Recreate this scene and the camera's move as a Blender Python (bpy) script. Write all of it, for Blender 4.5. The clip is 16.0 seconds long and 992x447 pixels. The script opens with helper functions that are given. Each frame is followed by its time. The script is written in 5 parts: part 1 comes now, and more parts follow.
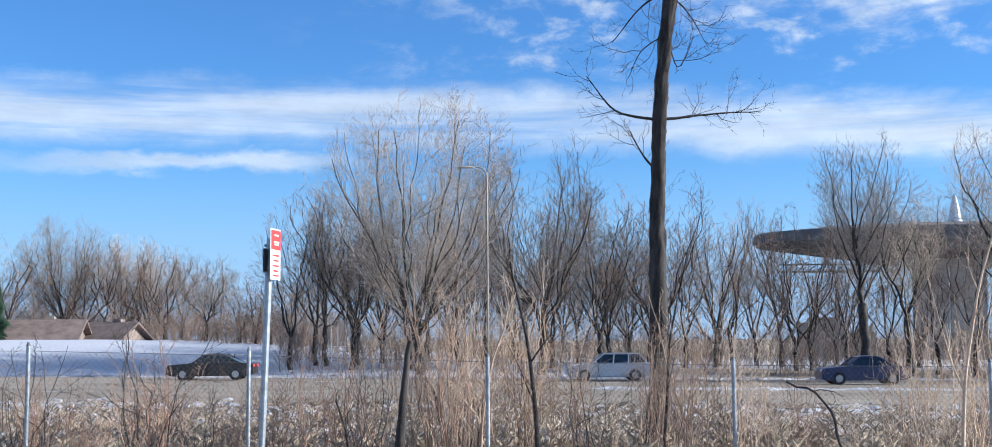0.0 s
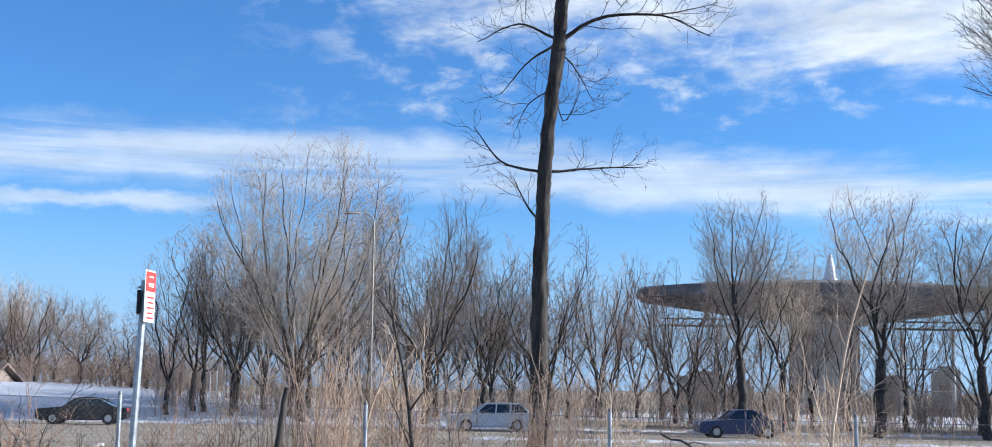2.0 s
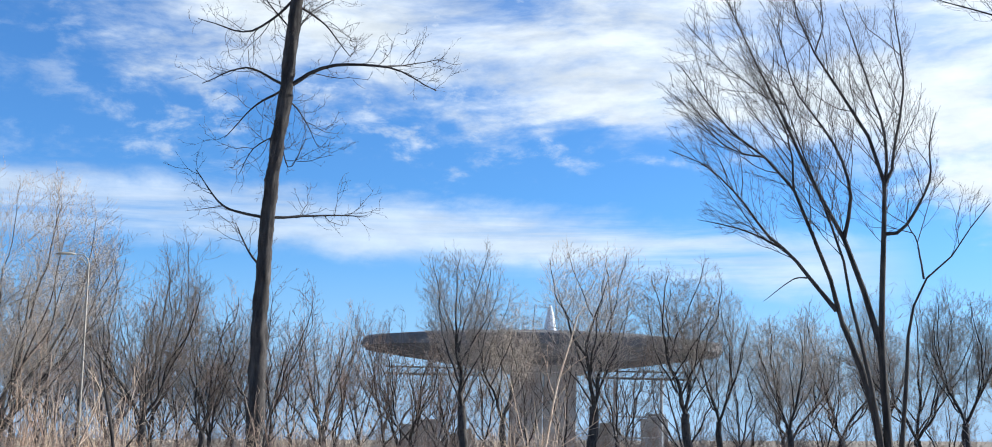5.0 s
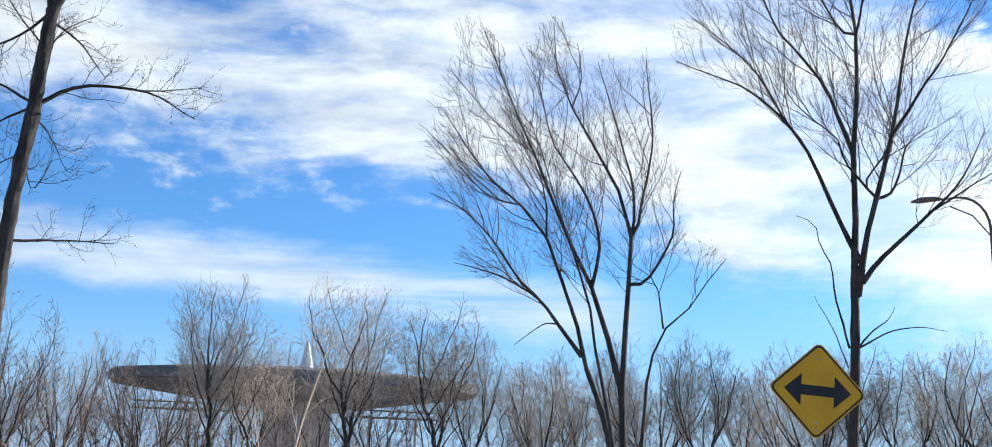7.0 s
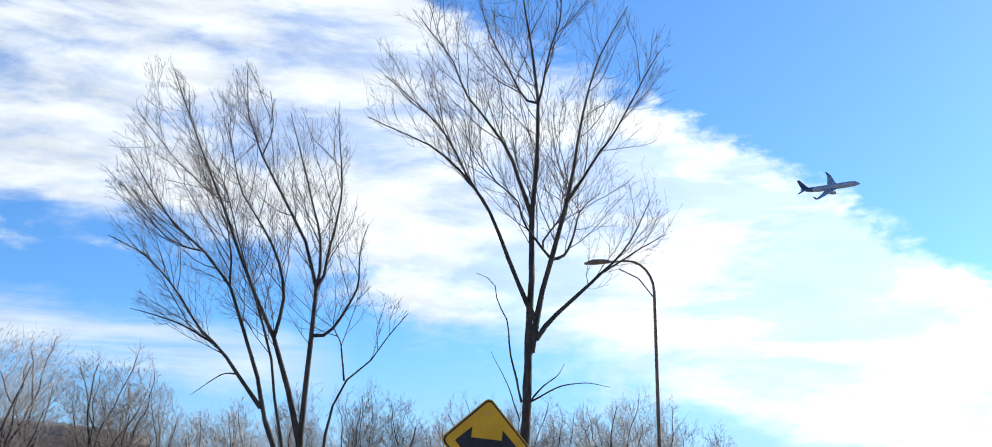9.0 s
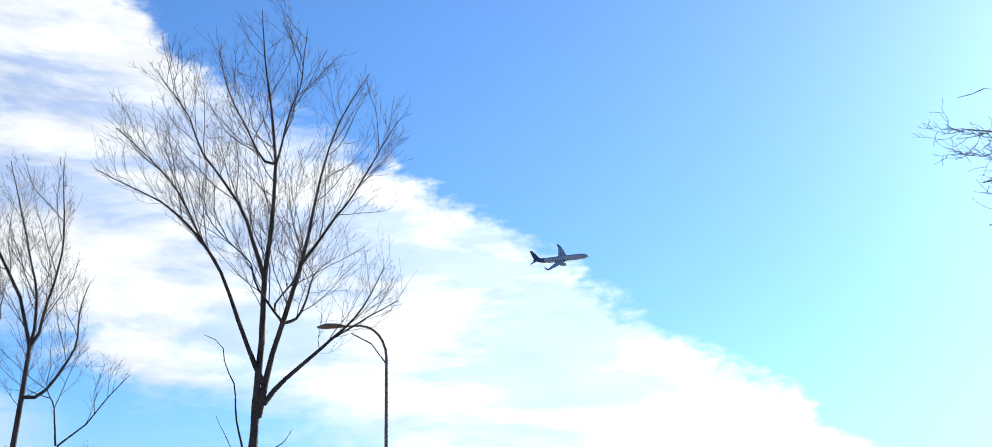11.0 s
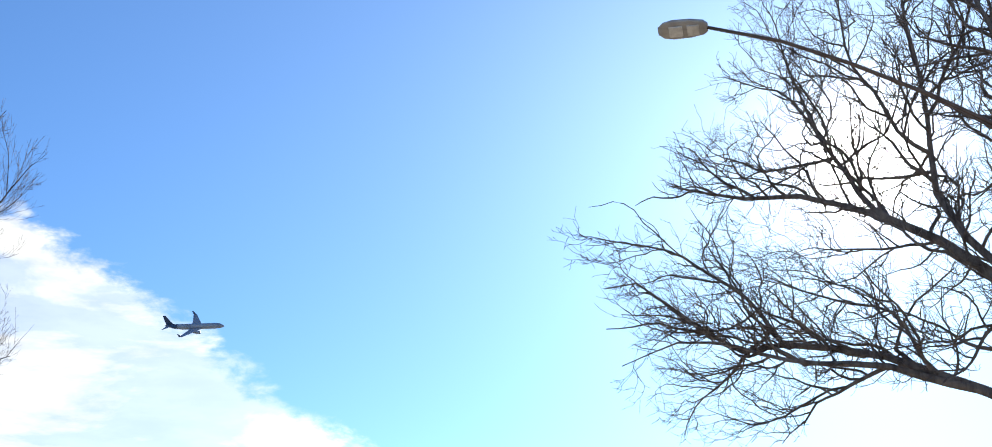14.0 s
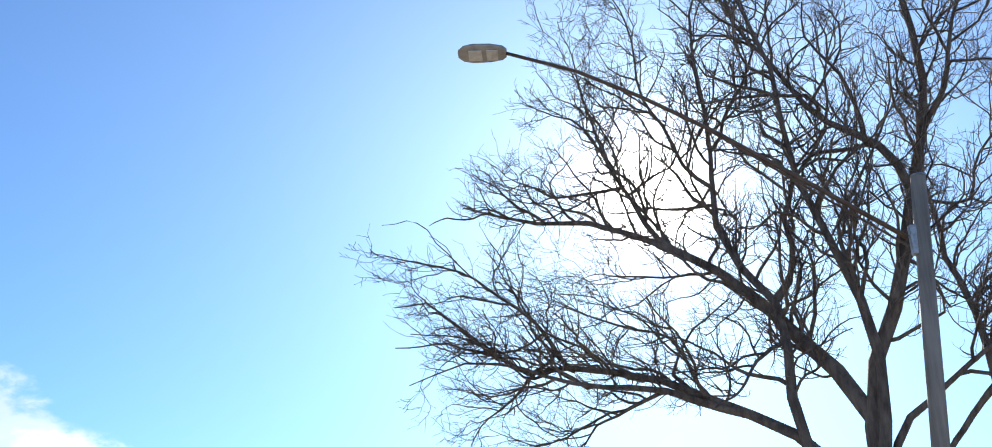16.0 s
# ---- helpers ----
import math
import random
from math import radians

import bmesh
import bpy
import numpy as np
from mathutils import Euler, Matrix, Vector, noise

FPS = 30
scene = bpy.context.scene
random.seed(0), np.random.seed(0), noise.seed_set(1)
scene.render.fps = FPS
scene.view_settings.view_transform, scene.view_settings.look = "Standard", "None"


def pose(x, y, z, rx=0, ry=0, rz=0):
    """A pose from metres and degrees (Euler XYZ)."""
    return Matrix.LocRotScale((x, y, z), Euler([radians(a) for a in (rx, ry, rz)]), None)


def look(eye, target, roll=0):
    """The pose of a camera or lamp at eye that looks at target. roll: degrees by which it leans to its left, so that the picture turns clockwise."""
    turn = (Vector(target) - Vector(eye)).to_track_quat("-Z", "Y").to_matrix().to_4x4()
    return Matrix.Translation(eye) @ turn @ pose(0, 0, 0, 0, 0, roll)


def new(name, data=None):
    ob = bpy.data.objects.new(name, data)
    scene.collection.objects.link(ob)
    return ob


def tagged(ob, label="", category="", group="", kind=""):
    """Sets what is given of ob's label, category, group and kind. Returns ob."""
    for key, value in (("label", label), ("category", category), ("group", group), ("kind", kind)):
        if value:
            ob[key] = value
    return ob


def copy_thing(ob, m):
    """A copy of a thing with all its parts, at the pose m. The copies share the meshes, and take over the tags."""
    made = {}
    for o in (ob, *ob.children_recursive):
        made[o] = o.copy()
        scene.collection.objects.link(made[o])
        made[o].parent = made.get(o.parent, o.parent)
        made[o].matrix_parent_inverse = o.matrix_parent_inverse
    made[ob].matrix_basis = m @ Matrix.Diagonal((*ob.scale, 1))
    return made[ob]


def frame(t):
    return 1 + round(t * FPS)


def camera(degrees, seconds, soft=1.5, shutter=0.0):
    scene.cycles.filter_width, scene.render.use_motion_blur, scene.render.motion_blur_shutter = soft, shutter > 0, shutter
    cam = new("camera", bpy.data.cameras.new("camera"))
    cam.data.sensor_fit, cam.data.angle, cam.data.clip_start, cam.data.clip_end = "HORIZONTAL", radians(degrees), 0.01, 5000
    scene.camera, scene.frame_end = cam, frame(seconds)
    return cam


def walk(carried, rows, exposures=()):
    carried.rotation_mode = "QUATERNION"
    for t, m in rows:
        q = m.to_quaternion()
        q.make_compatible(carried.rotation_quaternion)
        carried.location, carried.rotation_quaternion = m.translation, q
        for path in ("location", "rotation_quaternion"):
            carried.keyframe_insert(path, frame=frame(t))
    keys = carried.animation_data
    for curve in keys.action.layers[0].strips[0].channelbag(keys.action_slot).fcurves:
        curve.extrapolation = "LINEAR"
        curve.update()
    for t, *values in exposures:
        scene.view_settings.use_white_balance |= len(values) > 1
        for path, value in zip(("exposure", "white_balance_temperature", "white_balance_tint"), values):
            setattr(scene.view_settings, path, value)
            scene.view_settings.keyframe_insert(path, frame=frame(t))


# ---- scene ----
# ---------------------------------------------------------------- camera
cam = camera(44.0, 16.0, soft=0.95)
EYE = 1.6
TURNS = [  # seconds, yaw, pitch, roll, and where the eye stands
    (0, -0.064, 5.427, -0.466, -0.000, -0.000), (0.5, -1.060, 5.919, -0.696, 0.014, -0.012),
    (1, -1.680, 6.834, -0.392, 0.028, -0.024), (1.5, -2.702, 7.054, 0.469, 0.042, -0.036),
    (2, -5.319, 7.681, 0.522, 0.057, -0.048), (2.5, -7.524, 8.287, 0.879, 0.071, -0.060),
    (3, -10.374, 8.341, 0.774, 0.085, -0.072), (3.2, -11.345, 8.320, 0.416, 0.091, -0.077),
    (5.3, -19.800, 10.407, 0.618, 0.146, -0.213), (5.5, -21.132, 10.673, 0.930, 0.154, -0.228),
    (6, -23.514, 11.402, 1.069, 0.177, -0.265), (6.5, -26.339, 11.731, 1.074, 0.199, -0.302),
    (7, -29.162, 11.859, 0.870, 0.221, -0.340), (7.5, -33.041, 12.359, 0.374, 0.243, -0.377),
    (8, -38.111, 12.258, 0.516, 0.212, -0.434), (8.5, -41.819, 12.990, -0.104, 0.180, -0.492),
    (9, -43.926, 14.292, -0.038, 0.149, -0.549), (9.5, -47.742, 14.552, -0.212, 0.117, -0.607),
    (9.7, -49.302, 14.522, -0.464, 0.105, -0.630), (11.8, -61.517, 18.556, -1.480, 0.138, -0.647),
    (12, -63.055, 18.583, -1.474, 0.142, -0.648), (12.5, -66.557, 18.703, -1.608, 0.149, -0.652),
    (13, -69.752, 19.111, -1.586, 0.157, -0.656), (13.5, -72.133, 20.377, -1.292, 0.165, -0.660),
    (14, -74.063, 20.396, -1.087, 0.173, -0.664), (14.5, -76.963, 20.515, -1.444, 0.181, -0.668),
    (15, -80.233, 20.650, -1.932, 0.189, -0.672), (15.5, -82.368, 20.699, -2.047, 0.197, -0.676),
    (16, -84.307, 21.001, -2.386, 0.205, -0.680),
]
EXPOSURES = [(0.0, 0.91, 5950, 9), (3.2, 0.92, 5950, 8), (6.5, 0.98, 6150, 7), (9.0, 1.0, 6300, 9), (12.0, 1.0, 6600, 10), (16.0, 0.89, 6800, 10)]
walk(cam, [(t, pose(ex, ey, EYE, 90 + p, 0, y) @ pose(0, 0, 0, 0, 0, r)) for t, y, p, r, ex, ey in TURNS], EXPOSURES)

# ---------------------------------------------------------------- sky and sun
SUN_AZ, SUN_EL = 92.05, 21.9        # degrees, clockwise from +y, and above the horizon
SKY, CLOUD = 0.065, 0.55


def toward(az, el):
    a, e = radians(az), radians(el)
    return Vector((math.sin(a) * math.cos(e), math.cos(a) * math.cos(e), math.sin(e)))


class Nodes:
    """Short hand for building a node tree."""

    def __init__(self, tree):
        self.tree = tree
        tree.nodes.clear()

    def add(self, kind, **values):
        node = self.tree.nodes.new("ShaderNode" + kind)
        for key, value in values.items():
            setattr(node, key, value)
        return node

    def put(self, value, socket):
        if isinstance(value, bpy.types.NodeSocket):
            self.tree.links.new(value, socket)
        elif value is not None:
            socket.default_value = value

    def math(self, op, a, b=None, c=None, clamp=False):
        node = self.add("Math", operation=op, use_clamp=clamp)
        for value, socket in zip((a, b, c), node.inputs):
            self.put(value, socket)
        return node.outputs[0]

    def smooth(self, value, lo, hi):
        node = self.add("MapRange", interpolation_type="SMOOTHSTEP")
        for v, socket in zip((value, lo, hi, 0.0, 1.0), node.inputs):
            self.put(v, socket)
        return node.outputs[0]

    def noise(self, vector, scale, detail=5.0, rough=0.55, distort=0.0):
        node = self.add("TexNoise")
        self.put(vector, node.inputs["Vector"])
        for key, v in (("Scale", scale), ("Detail", detail), ("Roughness", rough), ("Distortion", distort)):
            node.inputs[key].default_value = v
        return node.outputs["Fac"]

    def mix(self, fac, a, b, blend="MIX"):
        node = self.add("Mix", data_type="RGBA", blend_type=blend)
        self.put(fac, node.inputs["Factor"])
        for v, socket in ((a, node.inputs[6]), (b, node.inputs[7])):
            self.put((*v, 1.0) if isinstance(v, tuple) and len(v) == 3 else v, socket)
        return node.outputs[2]

    def ramp(self, fac, stops, interpolation="LINEAR"):
        node = self.add("ValToRGB")
        node.color_ramp.interpolation = interpolation
        els = node.color_ramp.elements
        while len(els) < len(stops):
            els.new(0.5)
        for el, (at, colour) in zip(els, stops):
            el.position, el.color = at, (*colour, 1.0) if isinstance(colour, tuple) else (colour, colour, colour, 1.0)
        self.put(fac, node.inputs[0])
        return node.outputs[0]

    def xyz(self, x, y, z):
        node = self.add("CombineXYZ")
        for v, socket in zip((x, y, z), node.inputs):
            self.put(v, socket)
        return node.outputs[0]


def build_world():
    world = bpy.data.worlds.new("sky")
    world.use_nodes = True
    scene.world = world
    n = Nodes(world.node_tree)
    way = n.add("TexCoord").outputs["Generated"]
    split = n.add("SeparateXYZ")
    n.put(way, split.inputs[0])
    x, y, z = split.outputs
    az = n.math("MULTIPLY", n.math("ARCTAN2", x, y), 180 / math.pi)
    az = n.math("MULTIPLY_ADD", n.smooth(az, 0.0, 35.0), 0.5, az)
    el = n.math("MULTIPLY", n.math("ARCSINE", z), 180 / math.pi)
    sky = n.add("TexSky", sky_type="NISHITA", sun_disc=False, sun_elevation=radians(SUN_EL), sun_rotation=radians(SUN_AZ),
                altitude=250.0, air_density=1.0, dust_density=0.35, ozone_density=1.6)
    blue = n.mix(1.0, sky.outputs[0], (SKY * 0.55, SKY * 0.96, SKY * 1.46), "MULTIPLY")
    haze = n.math("MULTIPLY", n.math("SUBTRACT", 1.0, n.smooth(el, 0.0, 10.0)), 0.9)
    blue = n.mix(haze, blue, (0.235, 0.345, 0.50))
    # cloud texture, drawn out along the bands
    flat = n.xyz(n.math("MULTIPLY", az, 0.09), n.math("MULTIPLY", el, 0.3), 0.0)
    puff = n.noise(flat, 1.0, 9.0, 0.60, 0.25)
    fine = n.noise(n.xyz(n.math("MULTIPLY", az, 0.3), n.math("MULTIPLY", el, 0.6), 3.0), 1.0, 8.0, 0.62, 0.2)
    streak = n.noise(n.xyz(n.math("MULTIPLY", az, 0.05), n.math("MULTIPLY", el, 0.75), 7.0), 1.0, 7.0, 0.6, 0.15)
    wob = n.math("MULTIPLY", n.math("SUBTRACT", fine, 0.5), 5.5)
    big = n.math("MULTIPLY", n.math("SUBTRACT", puff, 0.5), 7.0)
    el_w = n.math("ADD", el, wob)
    el_b = n.math("ADD", el_w, big)
    place = n.math("DIVIDE", n.math("ADD", az, 30.0), 120.0, clamp=True)

    def edge(*stops):
        line = n.ramp(place, [((a + 30) / 120, e / 40) for a, e in stops])
        return n.math("MULTIPLY", line, 40.0)

    upper = edge((-30, 40), (28, 40), (36, 30), (41, 25.2), (44, 23.3), (51.6, 20.0), (58.3, 17.0), (61.8, 14.3), (66.9, 11.0), (70, 9.3), (74, 6), (85, 2))
    lower = edge((-30, 26), (-8, 19), (2, 16.0), (12, 15.2), (20, 14.2), (26, 13.4), (32, 12.2), (38, 10.6), (42, 8.6), (46, 7.6), (50, 6.0), (56, 4.5), (62, 2.0))
    mass = n.math("MULTIPLY", n.smooth(n.math("SUBTRACT", upper, el_w), -0.3, 1.2), n.smooth(n.math("SUBTRACT", el_b, lower), -1.0, 2.2))
    thick = n.smooth(puff, 0.28, 0.62)
    sunward = n.smooth(az, 8.0, 45.0)
    mass = n.math("MULTIPLY", mass, n.math("MAXIMUM", thick, n.math("MULTIPLY", sunward, 0.52)))

    def band(height, half, soft, *stops):
        off = n.math("ABSOLUTE", n.math("SUBTRACT", n.math("ADD", el, n.math("MULTIPLY", wob, 0.35)), edge(*height)))
        body = n.math("SUBTRACT", 1.0, n.smooth(off, half, half + soft))
        return n.math("MULTIPLY", body, n.math("MULTIPLY", edge(*stops), 1 / 40))

    high = band(((-30, 10.1), (-8, 10.5), (4, 10.3), (20, 9.2), (29, 8.2), (40, 7.2)), 0.45, 1.5, (-30, 28), (10, 26), (22, 32), (34, 24), (38, 0))
    high = n.math("MULTIPLY", high, n.smooth(streak, 0.25, 0.60))
    low = band(((-30, 7.8), (-8, 8.3), (90, 8.3)), 0.08, 0.6, (-24, 0), (-18, 20), (-10, 26), (-7, 8), (-4, 0))
    wisp = n.math("MULTIPLY", n.smooth(fine, 0.48, 0.72), n.math("MULTIPLY", n.smooth(el_b, 11.8, 14.5), n.math("SUBTRACT", 1.0, n.smooth(az, 32.0, 42.0))))
    wisp = n.math("MULTIPLY", wisp, n.math("MULTIPLY", n.smooth(az, -12.0, 10.0), 0.75))
    cover = n.math("MAXIMUM", n.math("MAXIMUM", mass, high), n.math("MAXIMUM", low, wisp), clamp=True)
    cover = n.math("MULTIPLY", cover, n.smooth(el, -0.5, 1.0))
    shade = n.math("MULTIPLY_ADD", n.smooth(n.noise(flat, 2.3, 7.0, 0.6), 0.3, 0.7), 0.24, 0.78)
    # brightening round the sun
    dot = n.add("VectorMath", operation="DOT_PRODUCT")
    n.put(way, dot.inputs[0])
    dot.inputs[1].default_value = toward(SUN_AZ, SUN_EL)
    near = n.math("MAXIMUM", dot.outputs["Value"], 0.0)
    halo = n.math("ADD", n.math("MULTIPLY", n.math("POWER", near, 40.0), 0.10), n.math("MULTIPLY", n.math("POWER", near, 7.0), 0.05))
    halo = n.math("ADD", halo, n.math("MULTIPLY", n.math("POWER", near, 320.0), 0.28))
    core = n.math("MULTIPLY", n.math("POWER", near, 1600.0), 6.0)
    lit = n.math("MULTIPLY", n.math("ADD", shade, n.math("MULTIPLY", n.math("POWER", near, 5.0), 0.75)), CLOUD)
    cloud = n.mix(1.0, (0.93, 0.97, 1.0), lit, "MULTIPLY")
    sky_all = n.mix(cover, blue, cloud)
    glow = n.mix(1.0, (0.98, 1.0, 1.0), halo, "MULTIPLY")
    glow = n.mix(1.0, glow, n.mix(1.0, (1.0, 0.97, 0.93), core, "MULTIPLY"), "ADD")
    total = n.mix(1.0, sky_all, glow, "ADD")
    back = n.add("Background")
    n.put(total, back.inputs[0])
    out = n.add("OutputWorld")
    n.put(back.outputs[0], out.inputs[0])


build_world()
sun = new("sun", bpy.data.lights.new("sun", "SUN"))
sun.data.energy, sun.data.angle, sun.data.color = 5.0, radians(0.53), (1.0, 0.955, 0.89)
sun.matrix_world = look(toward(SUN_AZ, SUN_EL) * 100, (0, 0, 0))


# ---------------------------------------------------------------- materials
def material(name, rough=0.8, metal=0.0, bump=0.0, bump_scale=40.0, spec=0.3):
    mat = bpy.data.materials.new(name)
    mat.use_nodes = True
    n = Nodes(mat.node_tree)
    bsdf = n.add("BsdfPrincipled")
    out = n.add("OutputMaterial")
    n.put(bsdf.outputs[0], out.inputs[0])
    bsdf.inputs["Roughness"].default_value, bsdf.inputs["Metallic"].default_value = rough, metal
    bsdf.inputs["Specular IOR Level"].default_value = spec
    where = n.add("TexCoord").outputs["Object"]
    if bump:
        b = n.add("Bump")
        b.inputs["Strength"].default_value, b.inputs["Distance"].default_value = bump, 0.02
        n.put(n.noise(where, bump_scale, 6.0, 0.65), b.inputs["Height"])
        n.put(b.outputs[0], bsdf.inputs["Normal"])
    return mat, n, bsdf, where


def speckled(name, dark, light, scale, rough=0.8, metal=0.0, bump=0.3, stretch=(1, 1, 1), spec=0.3, vary=0.0):
    """Two colours mixed at two scales, with a fine relief."""
    mat, n, bsdf, where = material(name, rough, metal, bump, scale * 4, spec)
    m = n.add("Mapping")
    n.put(where, m.inputs[0])
    m.inputs["Scale"].default_value = stretch
    f = n.math("ADD", n.math("MULTIPLY", n.noise(m.outputs[0], scale, 6, 0.65), 0.65), n.math("MULTIPLY", n.noise(where, scale * 0.17, 3), 0.35))
    if vary:
        f = n.math("ADD", f, n.math("MULTIPLY", n.math("SUBTRACT", n.add("ObjectInfo").outputs["Random"], 0.5), vary))
    n.put(n.mix(n.smooth(f, 0.33, 0.67), dark, light), bsdf.inputs["Base Color"])
    return mat


BARK = speckled("bark", (0.016, 0.013, 0.011), (0.125, 0.105, 0.09), 11.0, 0.9, bump=0.9, stretch=(1, 1, 0.18))
BARK_DARK = speckled("dark_bark", (0.020, 0.017, 0.016), (0.085, 0.073, 0.065), 10.0, 0.9, bump=0.8, stretch=(1, 1, 0.2))
# Bark lightened: veiling glare from the sun is put into its colour.
BARK_GLARE = speckled("glare_bark", (0.07, 0.06, 0.055), (0.22, 0.19, 0.165), 9.0, 0.9, bump=0.8, stretch=(1, 1, 0.25))
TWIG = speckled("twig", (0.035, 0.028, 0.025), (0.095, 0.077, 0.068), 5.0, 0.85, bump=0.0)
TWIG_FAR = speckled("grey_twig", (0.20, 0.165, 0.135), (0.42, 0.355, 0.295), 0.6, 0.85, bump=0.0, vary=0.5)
TWIG_RED = speckled("red_brown_twig", (0.12, 0.085, 0.068), (0.31, 0.23, 0.18), 0.6, 0.85, bump=0.0, vary=0.5)
STEM = speckled("dry_stem", (0.36, 0.25, 0.175), (0.74, 0.57, 0.41), 2.5, 0.85, bump=0.0, vary=0.5)
STEM_RED = speckled("red_stem", (0.21, 0.125, 0.085), (0.52, 0.34, 0.245), 2.5, 0.85, bump=0.0, vary=0.4)
STRAW = speckled("straw", (0.24, 0.185, 0.13), (0.52, 0.43, 0.31), 2.0, 0.9, bump=0.0, vary=0.3)
GALV = speckled("galvanised_steel", (0.24, 0.26, 0.28), (0.44, 0.47, 0.50), 14.0, 0.45, 0.75, 0.1)
POLE_GREY = speckled("weathered_aluminium", (0.30, 0.29, 0.28), (0.48, 0.47, 0.45), 6.0, 0.5, 0.5, 0.1)
OLD_STEEL = speckled("weathered_steel", (0.13, 0.125, 0.12), (0.27, 0.265, 0.26), 12.0, 0.7, 0.25, 0.2)
POLE_TAN = speckled("tan_painted_steel", (0.26, 0.225, 0.18), (0.38, 0.34, 0.28), 6.0, 0.6, 0.1, 0.1)
POLE_BROWN = speckled("brown_painted_steel", (0.09, 0.065, 0.05), (0.17, 0.125, 0.095), 7.0, 0.55, 0.2, 0.1)
POLE_WOOD = speckled("grey_wood_pole", (0.17, 0.15, 0.13), (0.36, 0.33, 0.29), 6.0, 0.85, 0.0, 0.5, (1, 1, 0.06))
RED = speckled("red_sheeting", (0.62, 0.035, 0.035), (0.75, 0.06, 0.05), 5.0, 0.45, bump=0.03)
WHITE_SHEET = speckled("white_sheeting", (0.70, 0.66, 0.60), (0.84, 0.82, 0.78), 5.0, 0.45, bump=0.03)
YELLOW = speckled("yellow_sheeting", (0.62, 0.31, 0.010), (0.75, 0.40, 0.016), 3.0, 0.4, bump=0.03)
BLACK = speckled("black_sheeting", (0.012, 0.012, 0.012), (0.03, 0.03, 0.03), 5.0, 0.5, bump=0.03)
CONCRETE = speckled("concrete", (0.28, 0.255, 0.225), (0.47, 0.44, 0.40), 0.35, 0.9, bump=0.3)
DARK_STEEL = speckled("weathered_girder", (0.085, 0.082, 0.08), (0.19, 0.18, 0.172), 0.9, 0.8, bump=0.3)
WHITE_PAINT = speckled("white_cladding", (0.66, 0.67, 0.68), (0.84, 0.84, 0.84), 0.8, 0.5, bump=0.05)
ASPHALT = speckled("salted_asphalt", (0.20, 0.165, 0.125), (0.33, 0.28, 0.215), 0.6, 0.9, bump=0.2, stretch=(0.15, 1, 1))
BRICK = speckled("brick_wall", (0.19, 0.145, 0.12), (0.31, 0.25, 0.21), 0.8, 0.9, bump=0.2)
ROOF = speckled("shingle_roof", (0.12, 0.09, 0.075), (0.24, 0.18, 0.15), 1.2, 0.9, bump=0.4)
SPRUCE = speckled("spruce_needles", (0.012, 0.03, 0.018), (0.045, 0.085, 0.045), 2.0, 0.8, bump=0.0)
TYRE = speckled("tyre_rubber", (0.015, 0.015, 0.015), (0.035, 0.035, 0.035), 20, 0.85, bump=0.2)
RIM = speckled("alloy_rim", (0.35, 0.35, 0.36), (0.55, 0.55, 0.56), 10, 0.35, 0.8, 0.05)
CAR_GLASS = speckled("car_glass", (0.012, 0.016, 0.02), (0.03, 0.036, 0.042), 2, 0.06, 0.0, 0.0, spec=0.6)
# Darker, bluer skin: the shade of the backlit side is in the colour.
PLANE_SHADED = speckled("shaded_aircraft_paint", (0.17, 0.23, 0.31), (0.28, 0.35, 0.44), 0.3, 0.35, 0.1, 0.0)
PLANE_BLUE = speckled("dark_blue_paint", (0.02, 0.05, 0.12), (0.04, 0.09, 0.19), 0.4, 0.35, 0.0, 0.0)
LENS = speckled("lamp_lens", (0.48, 0.47, 0.44), (0.72, 0.71, 0.67), 12, 0.3, 0.0, 0.05)
SNOW_BANK = speckled("old_snow", (0.24, 0.225, 0.21), (0.64, 0.64, 0.66), 2.2, 0.7, bump=0.5)


def car_paint(name, colour):
    mat, n, bsdf, where = material(name, 0.32, 0.25, 0.0, spec=0.5)
    dust = n.smooth(n.noise(where, 1.6, 6), 0.35, 0.75)
    n.put(n.mix(n.math("MULTIPLY", dust, 0.10), colour, (0.30, 0.27, 0.24)), bsdf.inputs["Base Color"])
    return mat


def ground_z(x, y):
    """Height of the ground: a level lot, a fall to the road, and a bank that rises beyond it on one side."""
    road = -0.62 - 0.012 * max(-60.0, min(60.0, x))
    r = math.hypot(x, y)
    ahead = max(0.0, min(1.0, (y - 8) / 12))
    a = max(0.0, min(1.0, (r - 14) / 26)) * ahead
    z = road * a * a * (3 - 2 * a)
    b = max(0.0, min(1.0, (y - 74) / 26))
    left = max(0.0, min(1.0, (4 - x) / 34))
    z += b * b * (3 - 2 * b) * (0.35 + 1.75 * left)
    z += 0.06 * ahead * noise.noise((x * 0.22, y * 0.22, 0)) + 0.05 * b * noise.noise((x * 0.08, y * 0.08, 4))
    rough = max(0.0, min(1.0, (y - 18) / 5)) * max(0.0, min(1.0, (43.6 - y) / 1.2))
    if rough and abs(x) < 45:
        z += rough * (0.13 * noise.noise((x * 0.9, y * 0.9, 2)) + 0.10 * noise.noise((x * 2.3, y * 2.3, 6)) + 0.05)
    if 43.6 < y < 74:
        z = min(z, road - 0.03)
    return z


